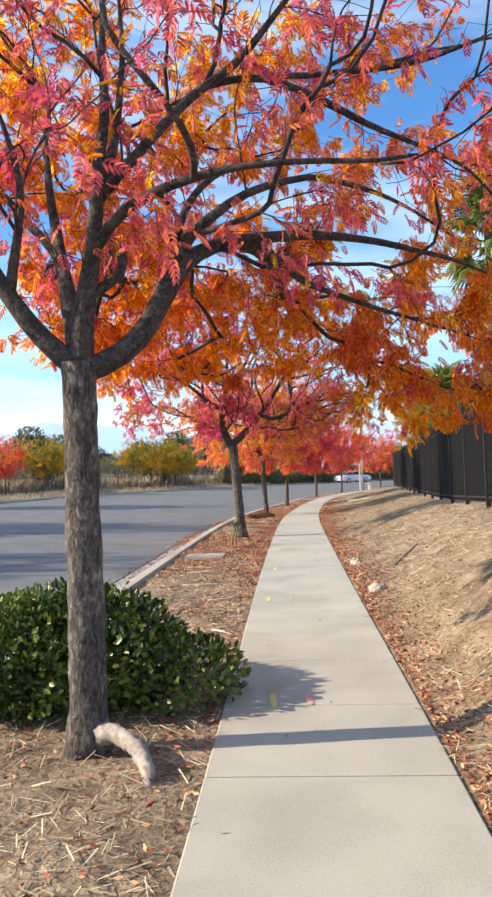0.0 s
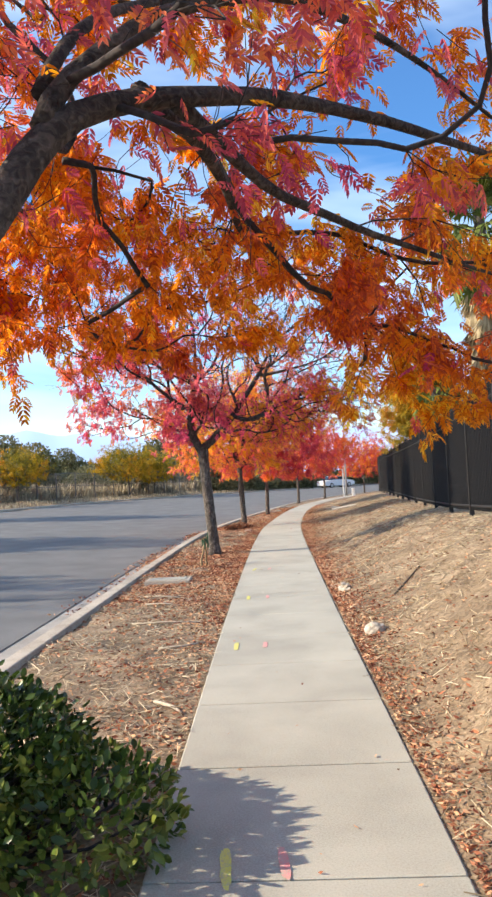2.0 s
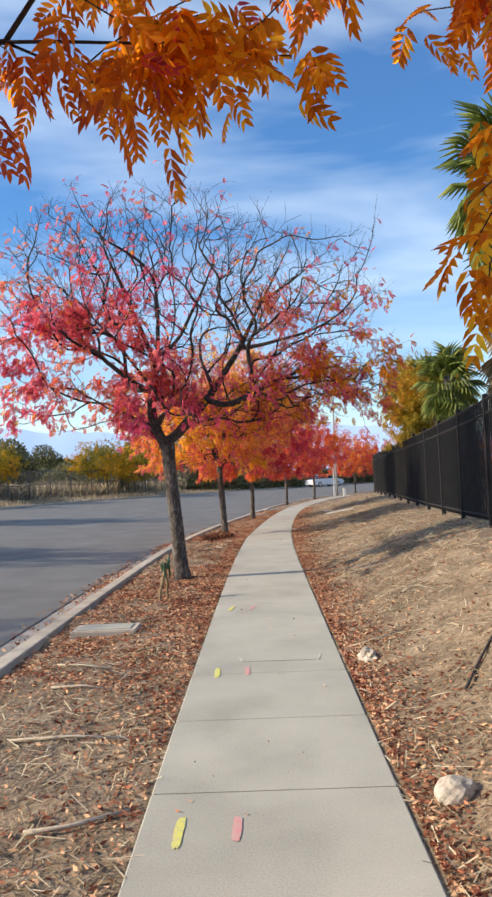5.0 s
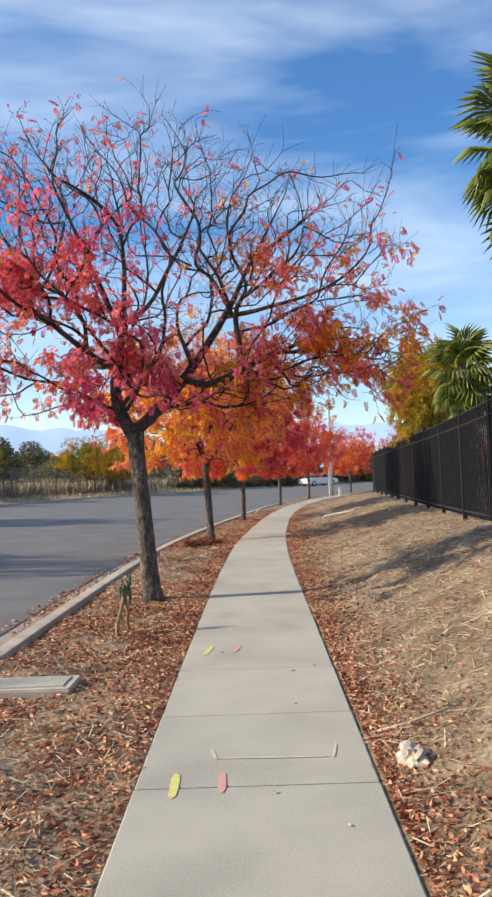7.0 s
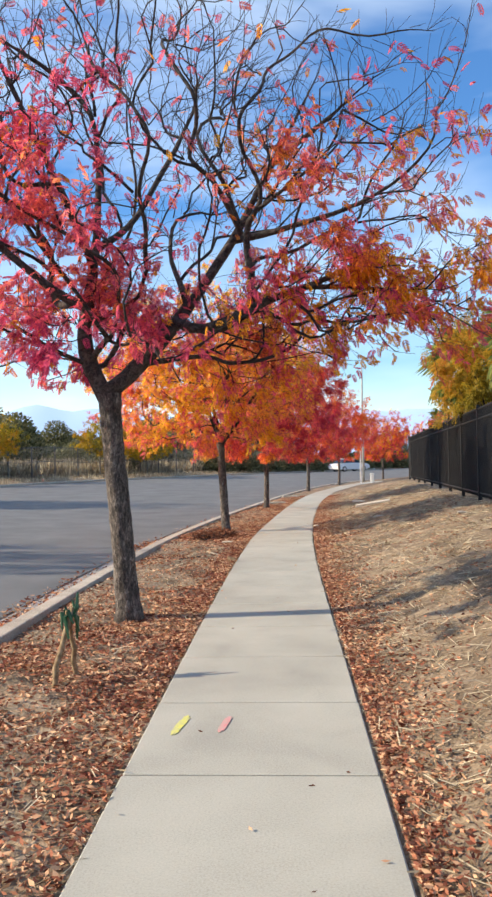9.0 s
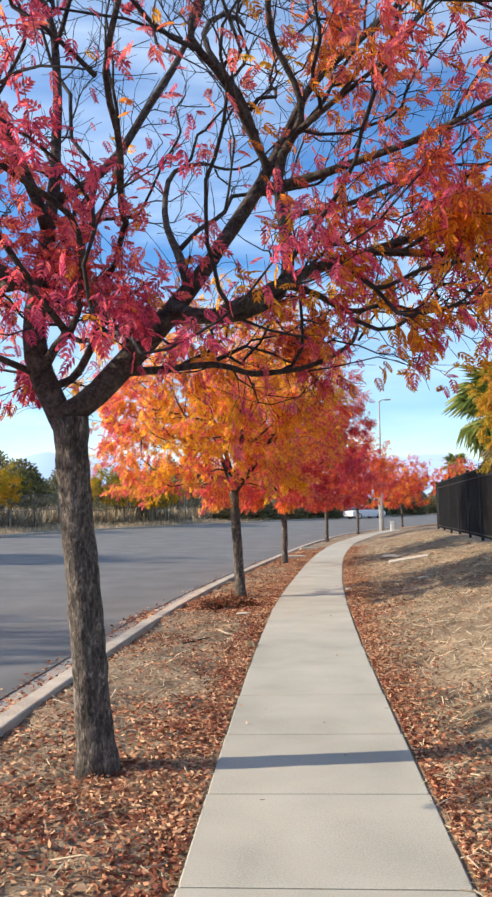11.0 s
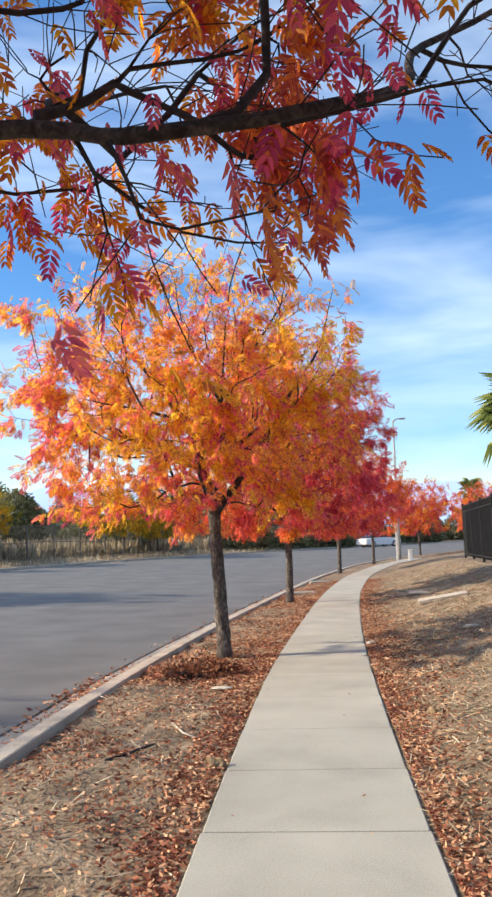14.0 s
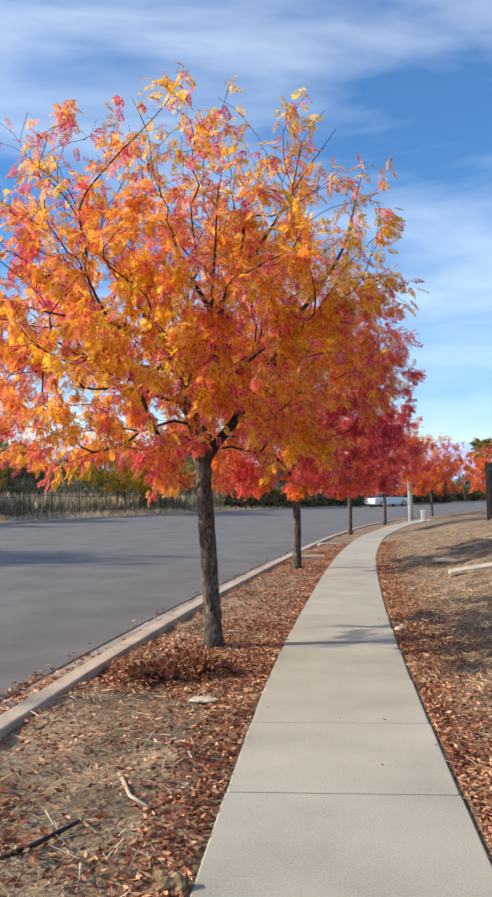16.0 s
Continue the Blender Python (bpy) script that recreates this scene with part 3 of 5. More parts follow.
LIMBS1 = [
    (None, rel(B1, [(-1.24, 4.35, 1.95), (-1.24, 4.35, 2.12), (-1.19, 4.35, 2.51), (-1.13, 4.35, 2.8), (-1.09, 4.35, 3.12), (-1.06, 4.35, 3.54), (-1.06, 4.4, 4.03), (-1.06, 4.45, 4.6)])),
    (1, rel(B1, [(-1.24, 4.35, 2.1), (-1.35, 4.35, 2.15), (-1.49, 4.33, 2.33), (-1.62, 4.3, 2.56), (-1.78, 4.25, 2.8), (-2.0, 4.2, 3.27), (-2.2, 4.1, 3.8)])),
    (1, rel(B1, [(-1.23, 4.35, 2.2), (-1.34, 4.5, 2.58), (-1.43, 4.65, 2.85), (-1.53, 4.8, 3.28), (-1.62, 5.0, 3.7)])),
    (1, rel(B1, [(-1.24, 4.35, 2.1), (-1.1, 4.38, 2.1), (-0.98, 4.42, 2.17), (-0.86, 4.55, 2.36), (-0.77, 4.65, 2.66), (-0.70, 4.7, 2.83), (-0.44, 4.85, 2.93), (-0.05, 5.0, 3.0), (0.42, 5.35, 3.05), (0.95, 5.7, 3.02), (1.5, 6.1, 2.9)])),
    (1, rel(B1, [(-1.1, 4.35, 3.1), (-0.92, 4.4, 3.29), (-0.71, 4.6, 3.63), (-0.54, 4.7, 3.84), (-0.2, 4.9, 3.98), (0.35, 5.1, 4.06), (0.97, 5.3, 4.25), (1.4, 5.5, 4.45)])),
    (1, rel(B1, [(-1.13, 4.35, 2.85), (-0.85, 4.2, 3.04), (-0.33, 4.0, 3.08), (0.13, 3.9, 3.03), (0.55, 3.8, 2.95)])),
    (1, rel(B1, [(-0.72, 4.68, 2.78), (-0.74, 4.8, 3.05), (-0.6, 5.1, 3.4), (-0.3, 5.5, 3.7)])),
    (1, rel(B1, [(-0.28, 5.0, 2.97), (0.0, 5.5, 2.82), (0.5, 5.9, 2.7), (1.32, 6.3, 2.5)])),
    (1, rel(B1, [(-0.55, 4.7, 3.78), (-0.18, 4.65, 4.07), (0.06, 4.6, 4.33), (0.3, 4.6, 4.7)])),
    (1, rel(B1, [(-0.15, 4.9, 3.98), (0.19, 5.0, 3.86), (0.49, 5.2, 3.76), (0.88, 5.4, 3.66), (1.3, 5.7, 3.6)])),
    (1, rel(B1, [(-1.62, 4.3, 2.56), (-1.47, 4.2, 3.15), (-1.53, 4.1, 3.38), (-1.61, 4.0, 3.7)])),
    (1, rel(B1, [(-1.09, 4.35, 3.12), (-1.0, 4.45, 3.45), (-0.98, 4.5, 4.02), (-1.0, 4.55, 4.5)])),
    (1, rel(B1, [(-0.71, 4.68, 2.85), (-0.35, 4.75, 3.2), (0.17, 5.0, 3.38), (0.64, 5.4, 3.34), (1.17, 5.8, 3.12)])),
    (1, rel(B1, [(0.35, 5.1, 4.06), (0.76, 5.0, 4.0), (1.34, 5.0, 4.2)])),
    (1, rel(B1, [(-1.43, 4.65, 2.85), (-1.7, 4.9, 3.1), (-2.0, 5.1, 3.5), (-2.2, 5.2, 3.9)])),
    (1, rel(B1, [(-0.44, 4.85, 2.93), (-0.25, 5.3, 3.0), (-0.15, 5.9, 2.95), (-0.1, 6.5, 2.85)])),
]
make_tree("pistache_tree", "grey-barked street tree with orange-red leaves beside a green bush", B1,
          rel(B1, [(-1.25, 4.35, 0), (-1.24, 4.35, 0.65), (-1.245, 4.35, 1.29), (-1.24, 4.35, 1.87), (-1.24, 4.35, 2.14)]), 0.105,
          LIMBS1, t1, 15000, ORANGE, 1, near=True, limb_min=0.02, shoots=1.2, leaf_size=0.74, clump=0.75, thick=0.1, limb_r=(0.062, 0.007), second=lambda p: 0.72 * (p[:, 1] < 1.4) + 0.03, mat2=ROSE,
          density=lambda p: (0.36 + 1.3 * (p[:, 1] > 1.4) + 0.3 * (p[:, 2] < 3.2)) * (1 - 0.3 * (p[:, 0] < 0.0) * (p[:, 1] > 0.0) * (p[:, 2] < 3.2)))

# rose-red tree, bare at the top
B2 = (-1.5, 18.05, 0.0)
rng = np.random.default_rng(12)
t2 = np.concatenate([
    shell(rng, 400, (-0.1, -0.1, 3.75), (2.9, 1.9, 2.5), 0.35, 2.3),
    shell(rng, 620, (-0.2, -0.1, 4.45), (2.7, 1.9, 1.7), 0.4, 3.8),
    np.stack([rng.uniform(-0.6, 2.4, 45), rng.uniform(0.7, 1.5, 45), rng.uniform(2.5, 3.4, 45)], 1),
    np.stack([rng.uniform(1.2, 3.6, 60), rng.uniform(-0.6, 1.6, 60), rng.uniform(2.6, 3.8, 60)], 1),
    np.stack([rng.uniform(1.0, 3.3, 130), rng.uniform(-1.1, 0.9, 130), rng.uniform(3.7, 5.2, 130)], 1),
    np.stack([rng.uniform(-2.6, -0.4, 150), rng.uniform(-0.9, 1.0, 150), rng.uniform(3.6, 5.6, 150)], 1),
    np.stack([rng.uniform(0.6, 1.5, 42), rng.uniform(0.4, 1.0, 42), rng.uniform(2.25, 3.1, 42)], 1),
    np.stack([rng.uniform(-0.4, 0.5, 50), rng.uniform(-0.6, 0.2, 50), rng.uniform(2.5, 3.2, 50)], 1),
    np.stack([rng.uniform(1.2, 2.5, 50), rng.uniform(-0.6, 0.3, 50), rng.uniform(2.5, 3.2, 50)], 1),
    np.stack([rng.uniform(1.7, 3.4, 70), rng.uniform(-0.8, 0.7, 70), rng.uniform(2.4, 3.3, 70)], 1)])
LIMBS2 = [
    (None, rel(B2, [(-1.62, 18.05, 2.0), (-1.68, 18.05, 2.15), (-1.84, 18.05, 2.44), (-1.88, 18.05, 2.77), (-1.79, 18.05, 2.98), (-1.75, 18.05, 3.25), (-1.71, 18.05, 3.69), (-1.67, 18.05, 4.23), (-1.71, 18.05, 4.78), (-1.79, 18.05, 5.33)])),
    (1, rel(B2, [(-1.84, 18.05, 2.9), (-2.08, 17.95, 3.06), (-2.28, 17.9, 3.24), (-2.5, 17.7, 3.46), (-3.0, 17.5, 3.75), (-3.4, 17.4, 4.2)])),
    (1, rel(B2, [(-1.64, 18.05, 2.08), (-1.41, 18.05, 2.33), (-0.97, 18.08, 2.77), (-0.76, 18.2, 3.1), (-0.45, 18.27, 3.56), (-0.25, 18.3, 3.92), (-0.08, 18.3, 4.3), (0.21, 18.3, 4.79), (0.44, 18.3, 5.2)])),
    (1, rel(B2, [(-1.0, 18.08, 2.74), (-0.84, 17.9, 2.68), (-0.57, 17.65, 2.66), (-0.32, 17.5, 2.74), (-0.1, 17.6, 2.86), (0.3, 17.95, 3.05), (0.93, 18.2, 3.08), (1.51, 18.5, 2.97), (2.01, 18.8, 2.93)])),
    (1, rel(B2, [(0.3, 17.95, 3.05), (0.6, 18.25, 3.25), (0.9, 18.4, 3.43), (1.3, 18.5, 3.4)])),
    (1, rel(B2, [(-0.45, 18.27, 3.56), (0.08, 18.1, 3.63), (0.6, 17.9, 3.71), (1.04, 17.7, 3.88), (1.48, 17.6, 4.22)])),
    (1, rel(B2, [(-1.71, 18.05, 4.78), (-1.99, 17.8, 5.05), (-2.25, 17.6, 5.18), (-2.6, 17.4, 5.3)])),
    (1, rel(B2, [(-1.73, 18.05, 3.47), (-1.35, 18.2, 3.8), (-1.19, 18.4, 4.22), (-0.89, 18.6, 4.86), (-0.77, 18.7, 5.4)])),
    (1, rel(B2, [(-0.84, 18.15, 2.96), (-1.05, 18.35, 3.34), (-1.11, 18.5, 3.65), (-1.05, 18.7, 4.1)])),
    (1, rel(B2, [(-1.8, 18.05, 2.8), (-1.55, 18.0, 2.88), (-1.3, 17.85, 2.97)])),
    (1, rel(B2, [(-1.75, 18.05, 3.3), (-1.9, 17.55, 3.9), (-2.1, 17.05, 4.5), (-2.3, 16.65, 5.0)])),
    (1, rel(B2, [(-0.08, 18.3, 4.3), (0.35, 18.0, 4.5), (0.8, 17.8, 4.8)])),
]


def sparse_rose(p):
    """Leaves thick low on the road side, thin over the path, nearly none at the top."""
    x, y, z = p[:, 0], p[:, 1], p[:, 2]
    w = np.where(z < 3.7, 0.8, np.where(z < 4.6, 0.34, 0.08))
    w = w + 1.0 * (x < -0.2) * (z > 2.3) * (z < 4.2) * (y < 0.8)
    w = w * np.where((x > 0.3) & (y < 0.6), np.where(z < 3.15, 0.5, 0.36), 1.0)
    w = w * np.where((y > 0.3) & (x > -0.6), 0.35, 1.0) * np.where((y > 0.6) & (x < 0.1), 0.5, 1.0)
    w = w + 0.6 * (y > 0.4) * (z < 3.1) * (x > 0.5) * (x < 1.6) + (y < 0.3) * (y > -0.7) * (z < 3.2) * (0.3 * (x > -0.5) * (x < 0.4) + 0.22 * (x > 1.2)) + 0.32 * (x > 1.6) * (y < 0.9) * (z < 3.3) + 0.4 * (x > 1.5) * (y < 0.9) * (z < 4.2) * (z > 2.8)
    return w * (y < 1.25) * ((x < 1.5) | (y < 0.6)) + 1e-6


make_tree("pistache_tree", "street tree with sparse rose-red leaves and bare upper twigs", B2,
          rel(B2, [(-1.48, 18.05, 0), (-1.55, 18.05, 0.99), (-1.61, 18.05, 1.73), (-1.63, 18.05, 2.12)]), 0.112,
          LIMBS2, t2, 9000, PINK, 2, near=True, limb_min=0.02, shoots=1.7, leaf_size=0.72, clump=0.92, thick=0.1, limb_r=(0.066, 0.006), rise=0.45, wander=0.08, second=lambda p: np.clip(0.75 * (p[:, 1] > 0.5) * (p[:, 2] < 3.2) + 0.3 * (p[:, 0] > 1.0) + 0.35 * (p[:, 0] > 1.7) * (p[:, 2] < 3.4) + 0.06, 0, 0.85), mat2=RUST,
          density=sparse_rose)

# golden tree
B3 = (-1.34, 26.4, 0.02)
rng = np.random.default_rng(13)
t3 = shell(rng, 820, (-0.35, 0, 3.25), (2.35, 2.3, 2.0), 0.3, 1.66)
LIMBS3 = [
    (None, rel(B3, [(-1.41, 26.4, 1.7), (-1.41, 26.4, 1.81), (-1.29, 26.4, 2.42), (-1.22, 26.45, 3.16), (-1.03, 26.5, 4.07), (-1.07, 26.5, 4.7)])),
    (1, rel(B3, [(-1.41, 26.4, 1.8), (-1.51, 26.3, 2.5), (-1.74, 26.2, 3.0), (-2.25, 26.1, 3.7), (-2.71, 26.0, 4.5)])),
    (1, rel(B3, [(-1.40, 26.4, 1.8), (-0.96, 26.5, 2.36), (-0.43, 26.6, 3.24), (0.03, 26.7, 3.89), (0.28, 26.8, 4.85)])),
    (1, rel(B3, [(-1.41, 26.4, 1.8), (-1.2, 25.8, 2.5), (-1.1, 25.2, 3.1), (-1.0, 24.8, 3.9)])),
    (1, rel(B3, [(-1.22, 26.45, 3.16), (-1.5, 26.3, 3.6), (-1.75, 26.2, 4.3), (-1.8, 26.2, 4.9)])),
    (1, rel(B3, [(-1.29, 26.4, 2.42), (-0.75, 26.2, 2.9), (-0.2, 26.1, 3.2), (0.4, 26.0, 3.4)])),
    (1, rel(B3, [(-1.74, 26.2, 3.0), (-2.3, 26.0, 3.1), (-3.0, 25.9, 3.3)])),
    (1, rel(B3, [(-1.15, 26.47, 3.5), (-0.7, 26.5, 4.1), (-0.3, 26.5, 4.7), (0.0, 26.5, 5.1)])),
    (1, rel(B3, [(-1.41, 26.4, 1.8), (-1.7, 27.0, 2.5), (-1.9, 27.6, 3.2), (-2.0, 28.0, 4.0)])),
]
make_tree("pistache_tree", "dense street tree in golden orange autumn leaves", (-1.36, 26.8, 0.0),
          rel(B3, [(-1.33, 26.4, 0), (-1.37, 26.4, 0.92), (-1.4, 26.4, 1.53), (-1.41, 26.4, 1.83)]), 0.088,
          LIMBS3, t3, 17500, GOLD, 3, near=False, limb_min=0.02, sides=14, shoots=0.7, rise=0.4, thick=0.2, limb_r=(0.045, 0.002), leaf_size=0.82, clump=0.8, second=lambda p: 0.24 + 0.26 * (p[:, 0] < -1.6), mat2=PINK,
          density=lambda p: np.where(p[:, 2] < 3.7, 1.3, (0.25 + 0.9 * (wobble(p[:, 0], p[:, 1] + p[:, 2], 0.6, 2) > 0)) * np.where(p[:, 2] < 4.7, 0.8, 0.4)))


def plain_tree(name, label, base, mat, seed, leaves=7000, centre=3.7, radii=(2.7, 2.7, 2.5), fork=1.9, trunk_r=0.085, n=380, leaf_size=1.35, floor=1.6, pairs=4, second=None, mat2=None):
    rng = np.random.default_rng(seed + 100)
    limbs = [(None, [(0, 0, fork - 0.1), (0.02, 0, fork), (0.05, 0.05, fork + 1.0), (0.0, 0.0, fork + 2.2), (0.1, 0, centre + radii[2] * 0.5)])]
    for i in range(4):
        a = i * 1.57 + rng.uniform(0, 0.8)
        c, s = math.cos(a) * radii[0], math.sin(a) * radii[1]
        limbs.append((1, [(0, 0, fork), (0.16 * c, 0.16 * s, fork + 0.35), (0.34 * c, 0.34 * s, fork + 1.0), (0.55 * c, 0.55 * s, centre + 0.3), (0.7 * c, 0.7 * s, centre + 1.0)]))
    targets = shell(rng, n, (0, 0, centre), radii, 0.3, floor)
    return make_tree(name, label, base, [(0, 0, 0), (0.03, 0, fork * 0.5), (0, 0, fork)], trunk_r, limbs, targets, leaves, mat, seed, leaf_size=leaf_size, pairs=pairs, limb_min=0.03, step=0.2, second=second, mat2=mat2, clump=0.45,
                     density=lambda p: np.where(p[:, 2] < centre + 0.8, 1.2, 0.5))


plain_tree("pistache_tree", "street tree in flame red and orange leaves", (-0.85, 35.1, -0.1), FLAME, 4, 13000, 3.75, (2.6, 2.7, 2.75), second=lambda p: 0.75 * (p[:, 0] > 0.4), mat2=CRIMSON)
tree5 = plain_tree("pistache_tree", "street tree in deep red leaves", (0.63, 49.1, -0.25), FLAME, 5, 8000, 3.7, (2.8, 2.8, 2.4), second=lambda p: 0.35 + 0 * p[:, 0], mat2=CRIMSON)
tree6 = plain_tree("pistache_tree", "street tree in scarlet and orange leaves", (2.65, 59.2, -0.35), FLAME, 6, 6000, 3.6, (2.6, 2.6, 2.3), leaf_size=1.6)
orange_far = plain_tree("pistache_tree", "distant street tree with dull orange leaves", (12.6, 80, -0.55), RUST, 7, 5000, 3.4, (2.8, 2.8, 2.2), leaf_size=1.8, second=lambda p: 0.5 + 0 * p[:, 0], mat2=CRIMSON)
copy_thing(orange_far, pose(6.9, 74, -0.5, 0, 0, 70))
copy_thing(orange_far, pose(19, 88, -0.6, 0, 0, 120))
copy_thing(orange_far, pose(24, 96, -0.6, 0, 0, 200))
amber = plain_tree("street_tree", "broad tree with yellow-green autumn leaves across the road", (-15.0, 76.5, 0.1), AMBER, 8, 6500, 3.5, (3.7, 3.7, 1.9), leaf_size=1.8, floor=1.7)
copy_thing(amber, pose(-13.5, 82, 0.1, 0, 0, 100) @ Matrix.Diagonal((0.75, 0.75, 0.8, 1)))
copy_thing(amber, pose(-20.8, 62.5, 0.3, 0, 0, 50) @ Matrix.Diagonal((0.75, 0.75, 0.85, 1)))
red_far = copy_thing(tree6, pose(-21.5, 55.5, 0.4, 0, 0, 50) @ Matrix.Diagonal((0.62, 0.62, 0.75, 1)))
for x, y, a in ((-6.5, 94, 20), (-1.5, 102, 140), (5.0, 109.5, 260), (12, 118, 30)):
    copy_thing(tree6 if a != 140 else tree5, pose(x, y, 0.1, 0, 0, a) @ Matrix.Diagonal((1.0, 1.0, 0.9, 1)))
for x, y, a, k in ((-20.5, 12.5, 0, 1.5), (-20.5, 21.5, 90, 1.55), (-20.5, 37, 200, 1.35)):
    copy_thing(amber, pose(x, y, 0.4, 0, 0, a) @ Matrix.Diagonal((0.75, 0.75, k * 1.15, 1)))
olive = plain_tree("young_tree", "slim tree with olive-yellow leaves growing beside the black fence", (4.75, 29.6, 0.5), OLIVE, 9, 7500, 2.95, (1.45, 1.6, 1.6), fork=1.5, trunk_r=0.06, leaf_size=1.25, floor=1.3)


# ---- bush ----
def make_bush(name, label, base, lumps, leaves, mat, seed, leaf=0.055, inner=0.55, group=""):
    """A leafy mound: leaves on a few overlapping lumps over short stems."""
    rng = np.random.default_rng(seed)
    bush = empty(name, Matrix.Translation(base), label, "bush", group)
    at, out = [], []
    share = np.array([l[3] * l[4] * l[5] for l in lumps]) ** 0.67
    for (cx, cy, cz, ax, ay, az), n in zip(lumps, (share / share.sum() * leaves).astype(int)):
        d = rng.normal(0, 1, (n, 3))
        d /= np.linalg.norm(d, axis=1, keepdims=True)
        r = inner + (1 - inner) * rng.random(n) ** 0.5 + 0.06 * wobble(d[:, 0] * 5, d[:, 1] * 5 + d[:, 2] * 4, 1.0, cx)
        p = np.array((cx, cy, cz)) + d * r[:, None] * np.array((ax, ay, az))
        keep = p[:, 2] > 0.02
        at.append(p[keep])
        out.append(d[keep])
    at, out = np.concatenate(at), np.concatenate(out)
    t = np.array([(0, 0, 0), (0.4, 0.26, 0.04), (0.75, 0.2, 0.0), (1, 0, -0.08), (0.75, -0.2, 0.0), (0.4, -0.26, 0.04)]) * leaf
    ahead = out + rng.normal(0, 0.7, out.shape) + (0, 0, 0.25)
    up = out + rng.normal(0, 0.6, out.shape) + (0, 0, 0.4)
    v, f = scatter(t, 6, at, ahead, up, rng.uniform(0.7, 1.3, len(at)), rng)
    piece("foliage", quads_mesh("foliage", v, f, mat), bush, kind="stuff")
    stems = []
    for cx, cy, cz, ax, ay, az in lumps:
        for _ in range(14):
            d = rng.normal(0, 1, 3)
            d[2] = abs(d[2])
            d /= np.linalg.norm(d)
            e = np.array((cx, cy, cz)) + d * np.array((ax, ay, az)) * 0.9
            s = np.array((cx * 0.7, cy * 0.7, -0.03)) + rng.normal(0, 0.06, 3) * (1, 1, 0)
            m = (s + e) / 2 + rng.normal(0, 0.05, 3)
            stems.append(tube([s, m, e], [0.01, 0.007, 0.003], 4))
    v, f = joined(stems)
    piece("branchwork", mesh_of("branchwork", v, f, TWIG, True), bush, kind="stuff")
    return bush


make_bush("bush", "rounded dark green bush with small glossy leaves beside the path", (-1.75, 5.45, 0),
          [(0.1, 0, 0.26, 0.8, 0.8, 0.48), (0.8, -0.1, 0.14, 0.5, 0.58, 0.27), (-0.1, 0.0, 0.28, 0.6, 0.75, 0.46), (0.25, 0.3, 0.24, 0.6, 0.5, 0.40), (-0.25, -0.2, 0.28, 0.5, 0.55, 0.44)], 15000, SHRUB, 21)

# low dry weeds on the verge
DRY_LEAF = leaf_material("withered red-brown leaves", [(0.13, 0.05, 0.03), (0.24, 0.09, 0.045), (0.34, 0.15, 0.08)], 2.5, 0.2, 0.8)
make_bush("dry_weed", "low withered red-brown weed in front of the golden tree", (-1.42, 25.45, 0.0), [(0, 0, 0.06, 0.32, 0.24, 0.11), (0.2, 0.1, 0.04, 0.2, 0.18, 0.08), (-0.28, -0.05, 0.04, 0.2, 0.18, 0.07)], 750, DRY_LEAF, 26, leaf=0.05, inner=0.3)

# ---- scrub and dark shrubs across the road ----
scrub = make_bush("scrub_bush", "dull sage scrub behind the wire fence", (-27, 62, 0.6), [(0, 0, 1.1, 2.4, 2.0, 1.4), (1.9, 0.4, 0.8, 1.6, 1.4, 1.1), (-1.7, -0.3, 0.9, 1.7, 1.5, 1.2)], 4200, SAGE, 22, leaf=0.24, inner=0.5, group="scrub behind the wire fence")
rng = np.random.default_rng(23)
for i in range(46):
    y = rng.uniform(48, 118)
    x = far_x(y) - rng.uniform(8.5, 34)
    k = rng.uniform(0.8, 1.5)
    copy_thing(scrub, pose(x, y, float(ground_z(x, y)) - 0.1, 0, 0, rng.uniform(0, 360)) @ Matrix.Diagonal((k, k, k * rng.uniform(0.8, 1.2), 1)))
dark = make_bush("evergreen_tree", "tall dark evergreen tree in the distance", (-34, 95, 1.2), [(0, 0, 3.2, 3.0, 3.0, 2.6), (2.2, 0.5, 2.6, 2.2, 2.2, 2.0), (-2.4, -0.5, 2.4, 2.4, 2.2, 1.9), (0.4, 0.3, 5.0, 1.9, 1.9, 1.7)], 5200, DARK_GREEN, 24, leaf=0.36, inner=0.5, group="distant evergreens")
for i in range(26):
    y = rng.uniform(78, 150)
    x = far_x(min(y, 118)) - rng.uniform(16, 62)
    k = rng.uniform(0.55, 1.05)
    copy_thing(dark, pose(x, y, float(ground_z(x, min(y, 117))) - 0.2, 0, 0, rng.uniform(0, 360)) @ Matrix.Diagonal((k, k, k, 1)))
hedge = make_bush("dark_shrub", "low dark shrub in the shade under red trees", (-8.5, 92.5, 0), [(0, 0, 0.6, 1.6, 1.0, 0.8), (1.3, 0.2, 0.5, 1.2, 0.9, 0.7), (-1.2, -0.2, 0.5, 1.2, 0.9, 0.65)], 2600, DARK_GREEN, 25, leaf=0.2, inner=0.5, group="shrubs along the far kerb")
for i in range(16):
    y = 94 + i * 1.9
    x = far_x(min(y, 118)) - rng.uniform(1.2, 3.2)
    k = rng.uniform(0.9, 1.5)
    copy_thing(hedge, pose(x, y, float(ground_z(x, min(y, 117.5))) - 0.05, 0, 0, 30 + rng.uniform(-20, 20)) @ Matrix.Diagonal((k, k, k, 1)))
